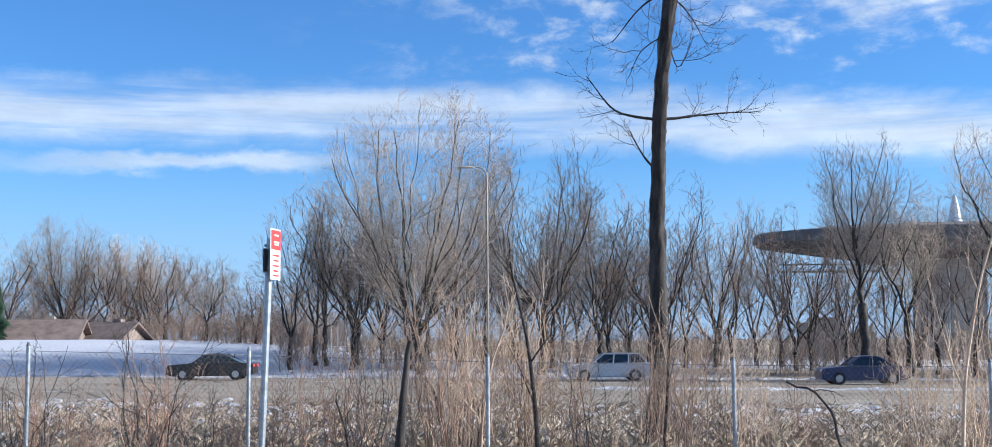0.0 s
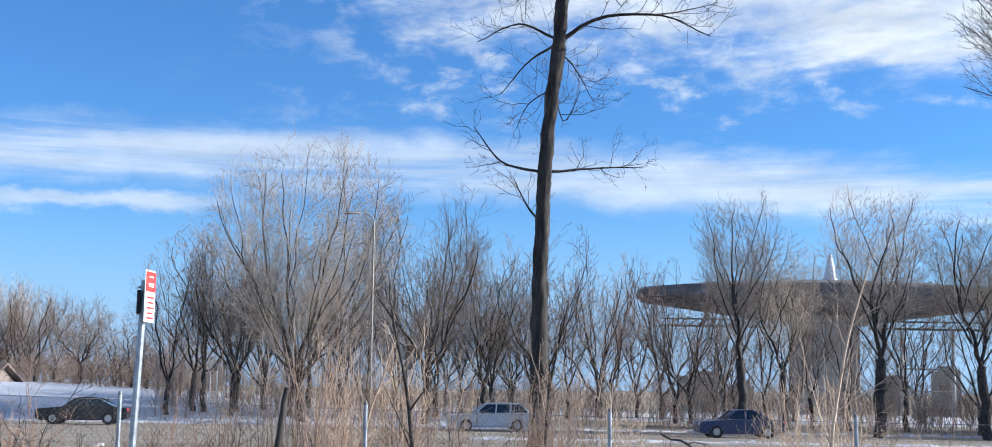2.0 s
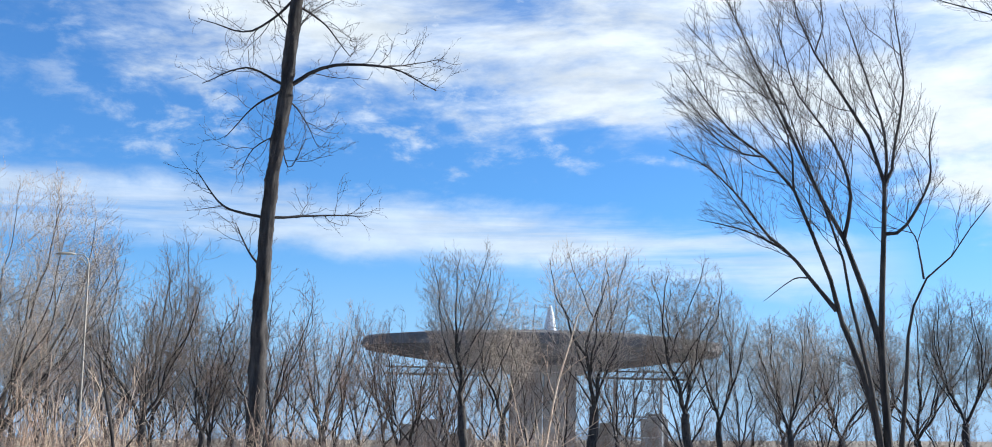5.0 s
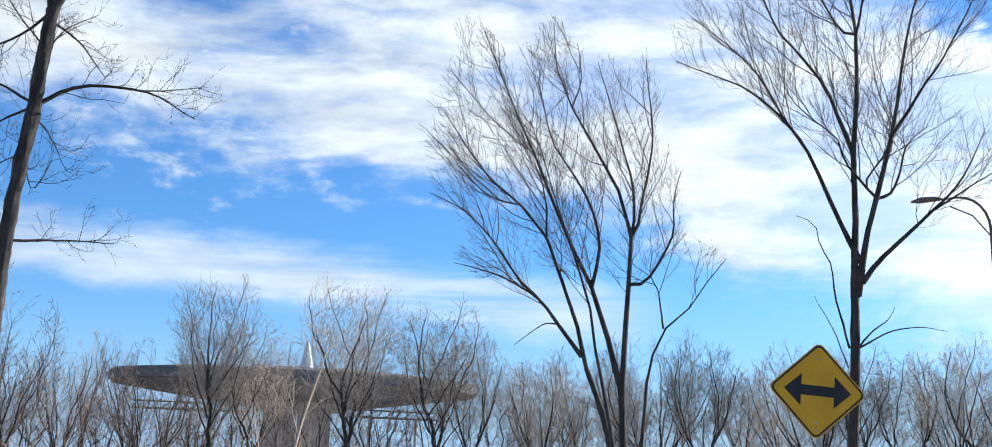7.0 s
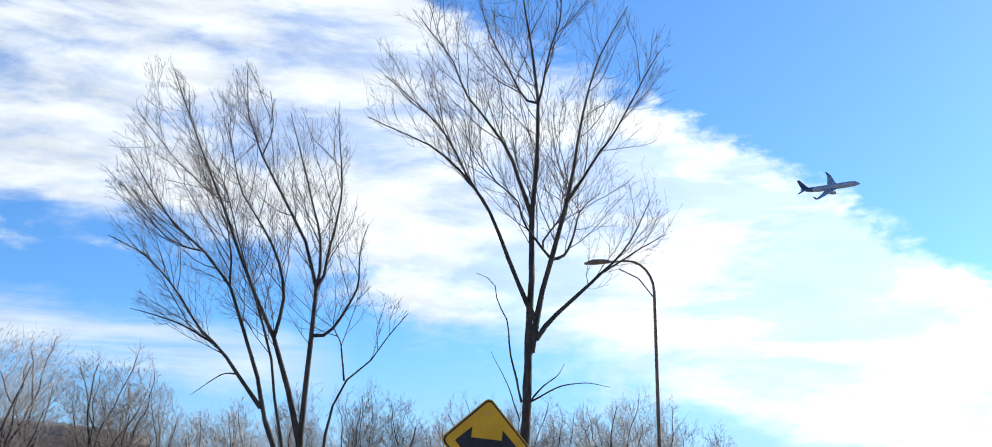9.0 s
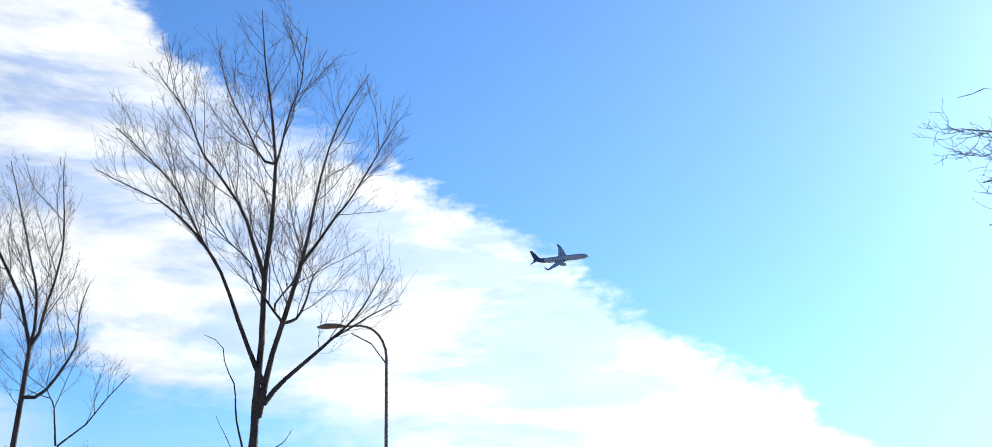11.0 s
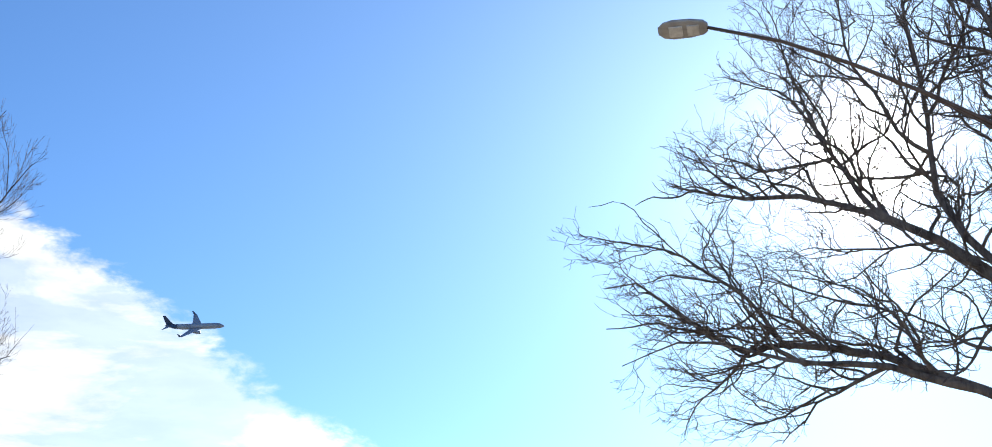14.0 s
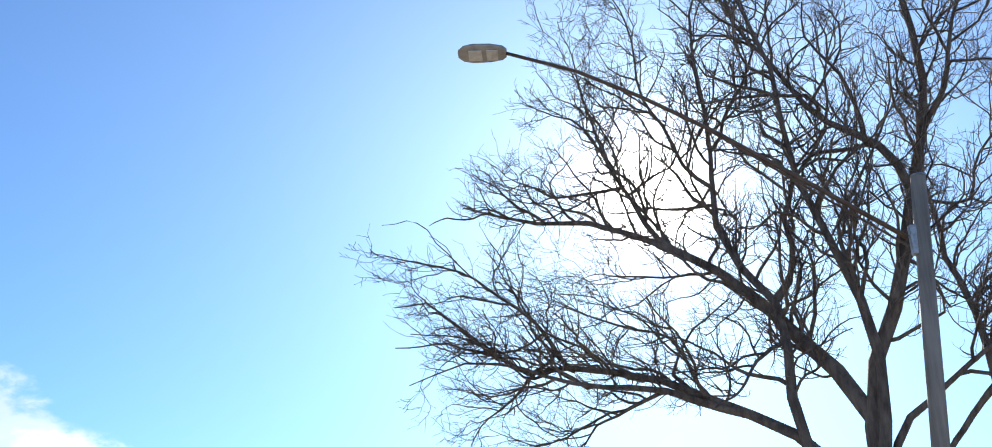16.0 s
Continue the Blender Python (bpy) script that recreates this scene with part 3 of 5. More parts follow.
def fan_tree():
    t = Tree(23, knot=0.004, thin=0.0035)
    limbs = [((0.36, -0.6, 0.24, 1.2, 0.04, 2.78, -0.35, 3.87, -0.62, 4.83, -0.95, 5.8, -1.17, 6.46, -1.65, 7.12, -2.39, 7.91, -2.84, 8.61, -3.44, 9.39), 0.085, 0.012),
             ((0.4, -0.6, 0.28, 1.2, 0.1, 2.78, -0.19, 4.12, -0.28, 4.9, -0.53, 5.81, -1.23, 8.08, -1.52, 8.9), 0.06, 0.01),
             ((0.46, -0.6, 0.4, 1.2, 0.33, 2.78, 0.27, 3.62, 0.05, 4.51, -0.16, 5.29, -0.44, 5.95, -0.79, 6.74, -1.07, 7.41, -1.36, 8.08, -1.78, 8.76, -2.08, 9.58, -2.62, 11.27), 0.1, 0.012),
             ((-0.16, 5.29, -0.11, 6.22, -0.21, 7.02, -0.42, 7.56, -0.73, 8.1, -1.12, 8.71, -1.28, 9.47, -1.44, 10.17), 0.05, 0.01)]
    limbs += [((0.52, -0.6, 0.44, 1.2, 0.38, 2.78, 0.39, 3.87, 0.48, 5.43, 0.56, 6.5, 0.4, 7.24, 0.16, 7.92, -0.19, 8.53, -0.61, 9.35, -0.97, 10.19, -1.12, 11.55), 0.1, 0.012),
              ((0.57, 6.36, 0.7, 6.84, 0.79, 7.52, 0.94, 8.14, 1.03, 8.98, 0.9, 10.62), 0.05, 0.01),
              ((0.62, 5.17, 0.8, 5.7, 1.18, 6.24, 1.44, 6.79, 1.43, 7.47, 1.62, 8.16), 0.04, 0.008),
              ((0.58, -0.6, 0.62, 1.2, 0.71, 2.78, 0.78, 3.49, 0.96, 4.13, 1.17, 4.66, 1.6, 4.99, 1.99, 5.46, 2.44, 6.06), 0.07, 0.008),
              ((-0.48, 4.12, -0.98, 4.82, -1.38, 5.4, -1.92, 5.92, -2.46, 6.7, -3.14, 7.42, -3.87, 7.81), 0.05, 0.006)]
    limbs += [((-1.38, 5.4, -2.43, 5.98, -3.33, 6.29), 0.03, 0.006),
              ((-0.98, 4.82, -1.36, 4.84, -1.98, 4.49), 0.02, 0.005),
              ((0.59, 6.63, 0.61, 7.72, 0.37, 8.68, 0.16, 9.52, -0.15, 10.79), 0.045, 0.01),
              ((1.17, 4.66, 1.09, 5.44, 0.93, 5.84, 0.99, 6.37), 0.022, 0.006),
              ((-1.65, 7.12, -2.44, 7.44, -3.05, 8.03), 0.03, 0.006),
              ((-1.36, 8.08, -1.83, 8.48, -2.73, 9.42, -3.15, 9.96), 0.035, 0.006),
              ((-0.61, 9.35, -0.51, 10.2, -0.6, 11.06), 0.03, 0.006),
              ((-2.59, 10.69, -2.35, 11.13), 0.02, 0.005),
              ((-1.17, 6.46, -1.28, 7.67, -1.77, 8.62), 0.035, 0.006)]
    outline = (-3.87, 7.81, -3.61, 9.39, -3.03, 10.11, -3.04, 10.89, -2.63, 11.48, -2.21, 11, -1.94, 9.94, -1.54, 11.1, -1.1, 11.74, -0.53, 10.99, -0.3, 10.07, -0.15, 11.08, 0.44, 10.31, 0.9, 10.76, 1.19, 9.84, 1.17, 8.43, 1.62, 8.16, 1.57, 6.79, 2.51, 6.13, 1.73, 5.12, 0.93, 5.7, 0.56, 5.04, -0.73, 5.02, -1.64, 5.33, -2.41, 5.65, -3.33, 6.29, -2.99, 6.89)
    crown_tree(35.2, 25, t, limbs, outline, "bare tree with many slender stems fanning from its base", BARK_DARK, TWIG, 1.5, 5.0,
               spaces=(0.18, 0.17, 0.16), lengths=((0.7, 2.3), (0.30, 0.95), (0.12, 0.36)), spread=(22, 54), wander=0.12, rise=0.035, outward=0.35, sturdy=0.0065)


def forked_tree():
    t = Tree(37, knot=0.004, thin=0.0035)
    limbs = [((-0.3, -0.6, -0.2, 1, -0.08, 2.78, -0.02, 4.12, 0.02, 5.43, 0.06, 6.22, 0.13, 7.03, 0.16, 8.13, 0.24, 8.82, 0.32, 9.8, 0.36, 10.95, 0.29, 11.83, 0.07, 12.43, 0, 13.2, -0.1, 14.4), 0.135, 0.03),
             ((0.12, 5.29, 0.3, 6.22, 0.51, 7.02, 0.8, 8.11, 0.95, 8.8, 1.1, 9.64, 1.33, 10.63, 1.63, 11.64, 2, 12.36, 2.3, 12.9), 0.075, 0.012),
             ((0.22, 5.56, 0.56, 6.02, 1.09, 6.54, 1.63, 7.07, 2.04, 7.47, 2.39, 8.07, 2.74, 8.75), 0.06, 0.01),
             ((1.63, 7.07, 2.43, 7.46, 2.93, 7.65), 0.035, 0.007)]
    limbs += [((0.01, 6.22, -0.15, 6.77, -0.41, 7.45, -0.67, 8.14, -1, 8.71, -1.41, 9.21, -1.95, 9.66, -2.78, 10.11, -3.34, 10.34), 0.065, 0.008),
              ((-0.67, 8.14, -1.2, 9, -1.54, 9.71, -2.09, 10.45, -3, 11.28), 0.04, 0.007),
              ((0.12, 8.2, -0.12, 8.97, -0.38, 9.61, -0.79, 10.27, -1.26, 10.86, -1.54, 11.6, -2.24, 12.52), 0.05, 0.008),
              ((0.14, 7.44, 0, 7.99, -0.13, 8.41, -0.6, 8.84, -1, 9.27, -1.24, 9.92), 0.03, 0.006),
              ((0.99, 8.8, 1.43, 9.28, 1.85, 9.76, 2.27, 10.46, 2.85, 11.45), 0.045, 0.007),
              ((0.51, 6.96, 0.85, 7.42, 1.06, 7.97, 1.21, 8.52, 1.69, 8.99), 0.035, 0.007)]
    limbs += [((0.3, 10.09, 0.04, 10.82, -0.43, 11.71, -0.77, 12.46, -1, 13.4), 0.035, 0.007),
              ((0.38, 11.1, 0.61, 11.97, 0.8, 12.4, 0.9, 13.5), 0.03, 0.01),
              ((0.25, 7.3, 0.39, 7.71, 0.74, 8.25, 0.95, 8.8, 0.7, 9.65, 0.59, 10.65), 0.03, 0.006),
              ((-0.09, 4.25, -0.21, 4.77, -0.31, 5.3, -0.36, 5.83, -0.56, 6.23, -0.62, 6.64, -0.99, 6.85), 0.026, 0.006),
              ((-0.13, 3.87, -0.38, 4.65, -0.76, 5.44), 0.016, 0.005),
              ((0.07, 4.25, 0.33, 4.57, 0.66, 4.83, 0.8, 5.09), 0.024, 0.005),
              ((0.07, 4.25, 0.65, 4.5, 1.17, 4.56, 1.68, 4.43), 0.022, 0.004)]
    outline = (-3.5, 10.35, -3.2, 11.6, -2.2, 13.0, -1.3, 13.2, -0.5, 14.4, 0.4, 14.2, 1.0, 13.2, 1.9, 13.0, 3.1, 11.9, 3.2, 10.6, 2.85, 9.1, 3.1, 7.65, 1.8, 6.7, 1.25, 6.1, 1.2, 7.3, 0.7, 6.9, 0.3, 7.2, -0.3, 7.9, -1.0, 8.6, -2.2, 9.4)
    crown_tree(46.45, 25, t, limbs, outline, "upright bare tree with forked dark limbs behind the warning sign", BARK_DARK, TWIG, 1.7, 6.2,
               spaces=(0.19, 0.18, 0.17), lengths=((0.7, 2.4), (0.30, 1.0), (0.12, 0.36)), spread=(22, 56), wander=0.12, rise=0.03, outward=0.35, sturdy=0.0065)


def gnarled_tree():
    t = Tree(53, knot=0.013, thin=0.0055)
    limbs = [((0.5, -0.6, 0.5, 1.8, 0.45, 4.2), 0.45, 0.36),
             ((0.5, 3.6, 0.82, 4.89, 0.52, 5.37, 0.13, 6.02, -0.47, 6.7, -0.91, 7.29, -1.37, 7.79, -2.06, 8.33, -2.67, 8.82, -3.4, 9.4, -4.19, 9.59, -5.13, 9.55, -5.84, 9.97, -6.32, 10.3), 0.17, 0.012),
             ((0.15, 3.8, -0.3, 5, -0.74, 5.3, -1.18, 5.75, -1.76, 6.07, -2.46, 6.3, -3.07, 6.48, -3.6, 6.7, -4.13, 6.93, -4.69, 6.88, -5.24, 7.06, -5.92, 7.59, -6.61, 8.15, -7.71, 8.47), 0.12, 0.01),
             ((-1.18, 5.75, -2.08, 5.93, -2.78, 6.18, -3.62, 6.33, -4.38, 6.46, -5.25, 6.84, -6.17, 6.83, -6.88, 6.57), 0.075, 0.008)]
    limbs += [((-2.78, 6.18, -3.55, 5.89, -4.1, 5.63, -4.66, 5.27), 0.045, 0.008),
              ((0, 3.9, -0.49, 5.02, -0.52, 5.88, -0.58, 6.61, -0.69, 7.26, -1.03, 8.07, -1.25, 8.89, -1.38, 9.73, -1.45, 10.7, -1.51, 11.7, -1.48, 13.25, -1.38, 14.85), 0.1, 0.02),
              ((-0.69, 7.26, -0.37, 8.2, -0.38, 8.76, -0.2, 9.3, -0.06, 9.86, 0.4, 10.36, 0.65, 11.52, 0.6, 12.78), 0.07, 0.012),
              ((0.5, 3.6, 0.68, 4.91, 0.85, 5.73, 0.72, 6.46, 0.5, 7.32, 0.22, 8.22, -0.05, 9.16, -0.19, 9.88, -0.28, 10.85, -0.48, 12, -0.75, 13.61), 0.12, 0.015)]
    limbs += [((0.5, 3.4, 0.64, 4.91, 0.77, 6.25, 1.03, 6.93, 1.37, 7.95, 1.65, 9, 1.91, 9.86, 1.98, 10.89, 1.96, 11.86, 2.01, 13.23, 2.04, 14.54), 0.17, 0.03),
              ((1.67, 9.16, 1.24, 9.74, 0.52, 10.46, -0.05, 11.04, -0.51, 11.75, -0.86, 12.59, -1.21, 13.59), 0.09, 0.012),
              ((2.6, 3.2, 2.62, 4.8, 2.45, 6, 2.22, 7.3, 2.05, 7.95, 2.11, 8.81, 1.93, 9.57), 0.11, 0.07),
              ((2.11, 8.81, 2.61, 9.06, 2.9, 9.9, 3.34, 10.74, 3.72, 12.09), 0.05, 0.012),
              ((0.6, 3.6, 0.91, 4.89, 1.18, 5.4, 1.71, 5.84, 2.28, 6.27, 3.04, 6.68, 3.75, 7.6), 0.09, 0.015)]
    limbs += [((-2.67, 8.82, -3.2, 9.91, -3.53, 10.95, -3.96, 11.6, -4.54, 11.97, -5.13, 12.42), 0.06, 0.008),
              ((-3.2, 9.91, -4.16, 10.13, -5.09, 10.57, -5.8, 11.17), 0.035, 0.007),
              ((-3.53, 10.95, -3.79, 12.28, -3.98, 13.26), 0.03, 0.007),
              ((-2.06, 8.33, -2.7, 8.42, -3.46, 8.59, -4.01, 8.85, -4.58, 8.81), 0.03, 0.006),
              ((-1.76, 6.07, -2.59, 7.18, -3.43, 7.51, -4.29, 7.96, -4.96, 8.28), 0.04, 0.008),
              ((-4.13, 6.93, -4.66, 7.44, -5.2, 7.96, -6.12, 8.56, -7.09, 8.81), 0.045, 0.008),
              ((-4.69, 6.88, -5.5, 6.42, -6.2, 6.06, -6.55, 5.66), 0.04, 0.007),
              ((-1.38, 9.73, -2.08, 10.45, -2.55, 11.53, -2.69, 12.72, -2.98, 13.58), 0.045, 0.01)]
    limbs += [((-1.45, 10.7, -0.86, 11.57, -0.3, 12.6, 0.27, 13.64), 0.045, 0.01),
              ((0.5, 7.32, 0.53, 8.29, 0.85, 9.13, 1.35, 9.84, 1.59, 10.73), 0.05, 0.01),
              ((1.91, 9.86, 2.47, 10.56, 2.73, 11.58, 3.22, 12.7), 0.06, 0.012),
              ((-0.58, 6.61, -0.99, 6.56, -1.36, 5.97, -1.79, 5.71), 0.04, 0.015),
              ((1.37, 7.95, 1.75, 7.57, 2.01, 7.12), 0.04, 0.015),
              ((2.45, 5.9, 2, 5.3, 1.3, 4.4, 0.8, 3.8), 0.06, 0.03)]
    outline = (-7.71, 8.47, -7.09, 8.87, -5.88, 8.64, -6.34, 9.43, -6.32, 10.43, -6.04, 11.34, -5.34, 11.86, -5.38, 12.53, -4.54, 13.17, -3.35, 13.53, -2.42, 14.69, -0.58, 15.21, 2.78, 15.15, 5.02, 13.27, 4.97, 10.08, 3.95, 6.76, 2.62, 5.35, 1.68, 6.24, 0.52, 6.79, -0.12, 5.64, -1.24, 6.17, -2.12, 5.44, -3.12, 5.95, -4.23, 5.23, -5.55, 5.14, -6.67, 5.45, -7.12, 6.37, -6.52, 7.21)
    crown_tree(101.3, 20, t, limbs, outline, "broad gnarled bare tree with twisting limbs before the sun", BARK_GLARE, BARK_GLARE, 2.2, 5.2, 0.03,
               spaces=(0.21, 0.18, 0.17), lengths=((0.8, 2.7), (0.35, 1.15), (0.14, 0.42)), spread=(30, 70), wander=0.27, rise=0.0, outward=0.45, segs=(9, 6, 4), sturdy=0.019)


# ---------------------------------------------------------------- trees beyond the road
def far_tree(tree, height, leaders, limbs, reach, bare, label, bark, twig, space):
    """A bare tree whose limbs rise from one or more leaders to an oval crown."""
    ob = thing("bare_tree", (0, 0, 0), 0, label, "tree", "bare trees beyond the road")
    rng, r = tree.rng, height * 0.0115
    middle, half = (bare + height) / 2, (height - bare) / 2
    foot = np.array((rng.normal(0, 0.1), rng.normal(0, 0.1), bare * 0.8))
    tree.limb([(0, 0, -0.5), foot * 0.5, foot], r * 1.5, r * 1.15, 0)
    stems = []
    for s in range(leaders):
        a, out = math.tau * (s + rng.uniform(0.2, 0.8)) / leaders, reach * (0.12 if leaders == 1 else rng.uniform(0.5, 0.85))
        tip = np.array((math.cos(a) * out, math.sin(a) * out, (height - (height - bare) * 0.45 * (out / reach) ** 2.2) * rng.uniform(0.9, 0.97)))
        mid = foot * 0.45 + tip * 0.55 + np.array((math.cos(a), math.sin(a), 0)) * out * 0.10 + rng.normal(0, 0.025 * height, 3) * (1, 1, 0)
        tree.limb([foot, mid, tip], r * (1.05 if leaders == 1 else 0.62), r * 0.1, 1)
        stems.append((foot, mid, tip))
    for s in range(limbs):
        a, up = s * 2.4 + rng.uniform(-0.4, 0.4), -0.30 + 1.15 * ((s + rng.rand()) / limbs)
        ring = math.sqrt(max(0.05, 1 - min(1.0, up) ** 2)) * rng.uniform(0.7, 0.95)
        tip = np.array((math.cos(a) * reach * ring, math.sin(a) * reach * ring, middle + half * min(up, 0.9)))
        foot_, mid_, tip_ = min(stems, key=lambda q: np.linalg.norm((q[1] - tip)[:2]))
        f = max(0.0, min(0.8, (tip[2] - bare) / (height - bare) * 0.66 - 0.20 - 0.12 * rng.rand()))
        start = foot_ * (1 - f) ** 2 + 2 * f * (1 - f) * (2 * mid_ - 0.5 * foot_ - 0.5 * tip_) + tip_ * f * f
        bow = start * 0.45 + tip * 0.55 + np.array((math.cos(a), math.sin(a), -0.2)) * reach * 0.08 + rng.normal(0, 0.03 * reach, 3)
        tree.limb([start, bow, tip], r * rng.uniform(0.20, 0.38) * (1.1 - 0.4 * f), r * 0.06, 1)
    tree.mesh("trunk", (0,), bark, ob, (6, 4, 3, 3, 3))
    # the crown: an uneven dome
    turn = rng.uniform(0, 6)

    def within(p):
        f = (p[:, 2] - bare) / (height - bare)
        a = np.arctan2(p[:, 1], p[:, 0])
        skin = np.sqrt(np.maximum(0.0, 1 - ((f - 0.5) / np.where(f < 0.5, 0.56, 0.53)) ** 2))
        lobes = 1 + 0.12 * np.sin(3 * a + 5 * f + turn) + 0.08 * np.sin(7 * a - 9 * f)
        return np.hypot(p[:, 0], p[:, 1]) < reach * skin * lobes

    g = height / 16
    tree.ramify(within, np.array((0, 0, bare * 0.7)), (space, space * 0.88, space * 0.9), ((1.4 * g, 4.0 * g), (0.6 * g, 1.7 * g), (0.3 * g, 0.75 * g)), (26, 64), 0.17, 0.02, 0.4, (0.15, 0.12, 0.1), (5, 4, 3), 0.007)
    tagged(tree.mesh("crown", (1, 2, 3), twig, ob, (6, 3, 3, 3, 3)), kind="stuff")
    return ob


def scatter_far_trees():
    kinds = {
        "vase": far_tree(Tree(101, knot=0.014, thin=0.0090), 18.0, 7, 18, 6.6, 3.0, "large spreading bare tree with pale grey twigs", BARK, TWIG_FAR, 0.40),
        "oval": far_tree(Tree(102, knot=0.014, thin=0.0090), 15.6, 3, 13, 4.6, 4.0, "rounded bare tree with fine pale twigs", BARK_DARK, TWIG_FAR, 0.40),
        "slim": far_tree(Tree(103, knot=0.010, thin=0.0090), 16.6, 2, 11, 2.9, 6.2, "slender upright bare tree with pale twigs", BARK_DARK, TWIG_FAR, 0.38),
        "thicket": far_tree(Tree(104, knot=0.016, thin=0.0098), 9.6, 4, 10, 3.4, 1.6, "low tangled bare tree with reddish-brown twigs", BARK_DARK, TWIG_RED, 0.46),
        "crooked": far_tree(Tree(105, knot=0.022, thin=0.0098), 10.4, 2, 9, 3.2, 2.6, "crooked bare tree with dark trunk and red-brown twigs", BARK_DARK, TWIG_RED, 0.46),
    }
    used = set()

    def plant(kind, az, dist, scale=1.0, turn=0.0, wide=1.0):
        m = pose(*at_bearing(az, dist), 0, 0, turn) @ Matrix.Diagonal((scale * wide, scale * wide, scale, 1))
        if kind in used:
            copy_thing(kinds[kind], m)
        else:
            used.add(kind)
            kinds[kind].matrix_basis = m

    rng = random.Random(5)
    # the trees that stand out singly
    for kind, az, dist, scale, wide in (("vase", -3.5, 76, 1.0, 1.06), ("oval", 2.2, 79, 1.0, 1.15), ("oval", -6.6, 82, 0.80, 0.9), ("vase", -19.4, 122, 0.66, 1.0), ("oval", -13.2, 124, 0.56, 1.3), ("vase", -16.6, 128, 0.60, 0.9),
                                        ("slim", 16.7, 75, 0.90, 1.2), ("slim", 22.6, 74, 1.01, 1.15), ("slim", 27.0, 75, 0.93, 1.15), ("slim", 28.4, 78, 0.85, 0.9),
                                        ("slim", 18.6, 78, 0.84, 1.0), ("slim", 31.5, 78, 0.74, 1.0), ("oval", 5.3, 84, 0.72, 0.9), ("oval", -15.4, 155, 0.78, 0.8)):
        plant(kind, az, dist, scale, rng.uniform(0, 360), wide)
    # the wood behind them
    for i in range(54):
        az = -9.5 + i * 0.77 + rng.uniform(-0.5, 0.5)
        if 17 < az < 31 and i % 3 == 0 or az > 25 and i % 3 == 1:
            continue
        plant(rng.choice(("thicket", "crooked", "thicket", "crooked")), az, rng.uniform(82, 104), rng.uniform(0.95, 1.25) * (0.9 if 14 < az < 30 else 1.0), rng.uniform(0, 360))
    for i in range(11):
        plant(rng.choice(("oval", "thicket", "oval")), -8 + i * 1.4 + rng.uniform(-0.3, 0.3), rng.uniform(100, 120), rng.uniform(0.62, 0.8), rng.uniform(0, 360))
    for i in range(24):
        plant(rng.choice(("thicket", "crooked", "thicket")), -26 + i * 0.75 + rng.uniform(-0.3, 0.3), rng.uniform(118, 150), rng.uniform(0.60, 0.92), rng.uniform(0, 360), 1.45)
    for i in range(15):
        az = 31.5 + i * 1.8 + rng.uniform(-0.4, 0.4)
        top = 13.6 if az < 53 else max(5.0, 13.6 - 2.3 * (az - 53))
        plant(rng.choice(("oval", "slim", "oval")), az, rng.uniform(84, 100), top / 15.5 * rng.uniform(0.88, 1.04), rng.uniform(0, 360), 1.1)
    for i in range(9):
        az = 30.0 + i * 2.9 + rng.uniform(-0.6, 0.6)
        plant("thicket", az, rng.uniform(78, 92), rng.uniform(0.6, 0.8), rng.uniform(0, 360))


def undergrowth():
    """Saplings and brush on the floor of the wood."""
    for name, seed, mat, count, azs, dists, tall, label in (("undergrowth", 301, TWIG_RED, 1000, (-10, 34), (79, 112), (1.2, 4.8), "tangle of red-brown saplings under the wood"),
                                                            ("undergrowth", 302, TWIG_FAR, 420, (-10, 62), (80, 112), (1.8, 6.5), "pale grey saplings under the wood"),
                                                            ("undergrowth", 303, TWIG_RED, 1600, (-26, -7), (114, 146), (1.2, 4.4), "brown saplings behind the snow bank")):
        t = Tree(seed, 0.16, 0.06, (18, 52), (9, 3), (0.25, 0.5), 0.014, 0.2, slim=(0.4, 0.6), segs=(3, 1), knot=0.03)
        for _ in range(count):
            x, y, z = at_bearing(t.rng.uniform(*azs), t.rng.uniform(*dists))
            h = t.rng.uniform(*tall) * (0.6 + 0.4 * t.rng.rand())
            lean = t.rng.normal(0, 0.24, 2) * h
            t.limb([(x, y, z - 0.2), (x + lean[0] * 0.4, y + lean[1] * 0.4, z + h * 0.5), (x + lean[0], y + lean[1], z + h)], 0.03 * t.rng.uniform(0.6, 1.4), 0.008)
        tagged(t.mesh(name, (0, 1, 2), mat, None, (3, 3, 3, 3, 3)), label, "brush", kind="stuff")


def dry_grass():
    rng = np.random.RandomState(17)
    verts, faces = [], []
    for _ in range(2600):
        az, d = rng.uniform(-24, 28), 15.5 + 27 * rng.rand() ** 1.3
        x, y, z = at_bearing(az, d)
        if y > 42.5:
            continue
        for _ in range(7):
            a, h, w = rng.uniform(0, math.tau), rng.uniform(0.06, 0.26), rng.uniform(0.002, 0.004) * (1 + d / 30)
            cx, cy = x + rng.normal(0, 0.07), y + rng.normal(0, 0.07)
            lx, ly = rng.normal(0, 0.16, 2)
            k = len(verts)
            verts += [(cx - w * math.cos(a), cy - w * math.sin(a), z - 0.02), (cx + w * math.cos(a), cy + w * math.sin(a), z - 0.02), (cx + lx * 0.4, cy + ly * 0.4, z + h * 0.6), (cx + lx, cy + ly, z + h)]
            faces += [(k, k + 1, k + 2), (k + 1, k + 3, k + 2)]
    ob = mesh_object("dry_grass", verts, faces, STRAW)
    tagged(ob, "matted dry straw-coloured grass on the verge", "grass", kind="stuff")


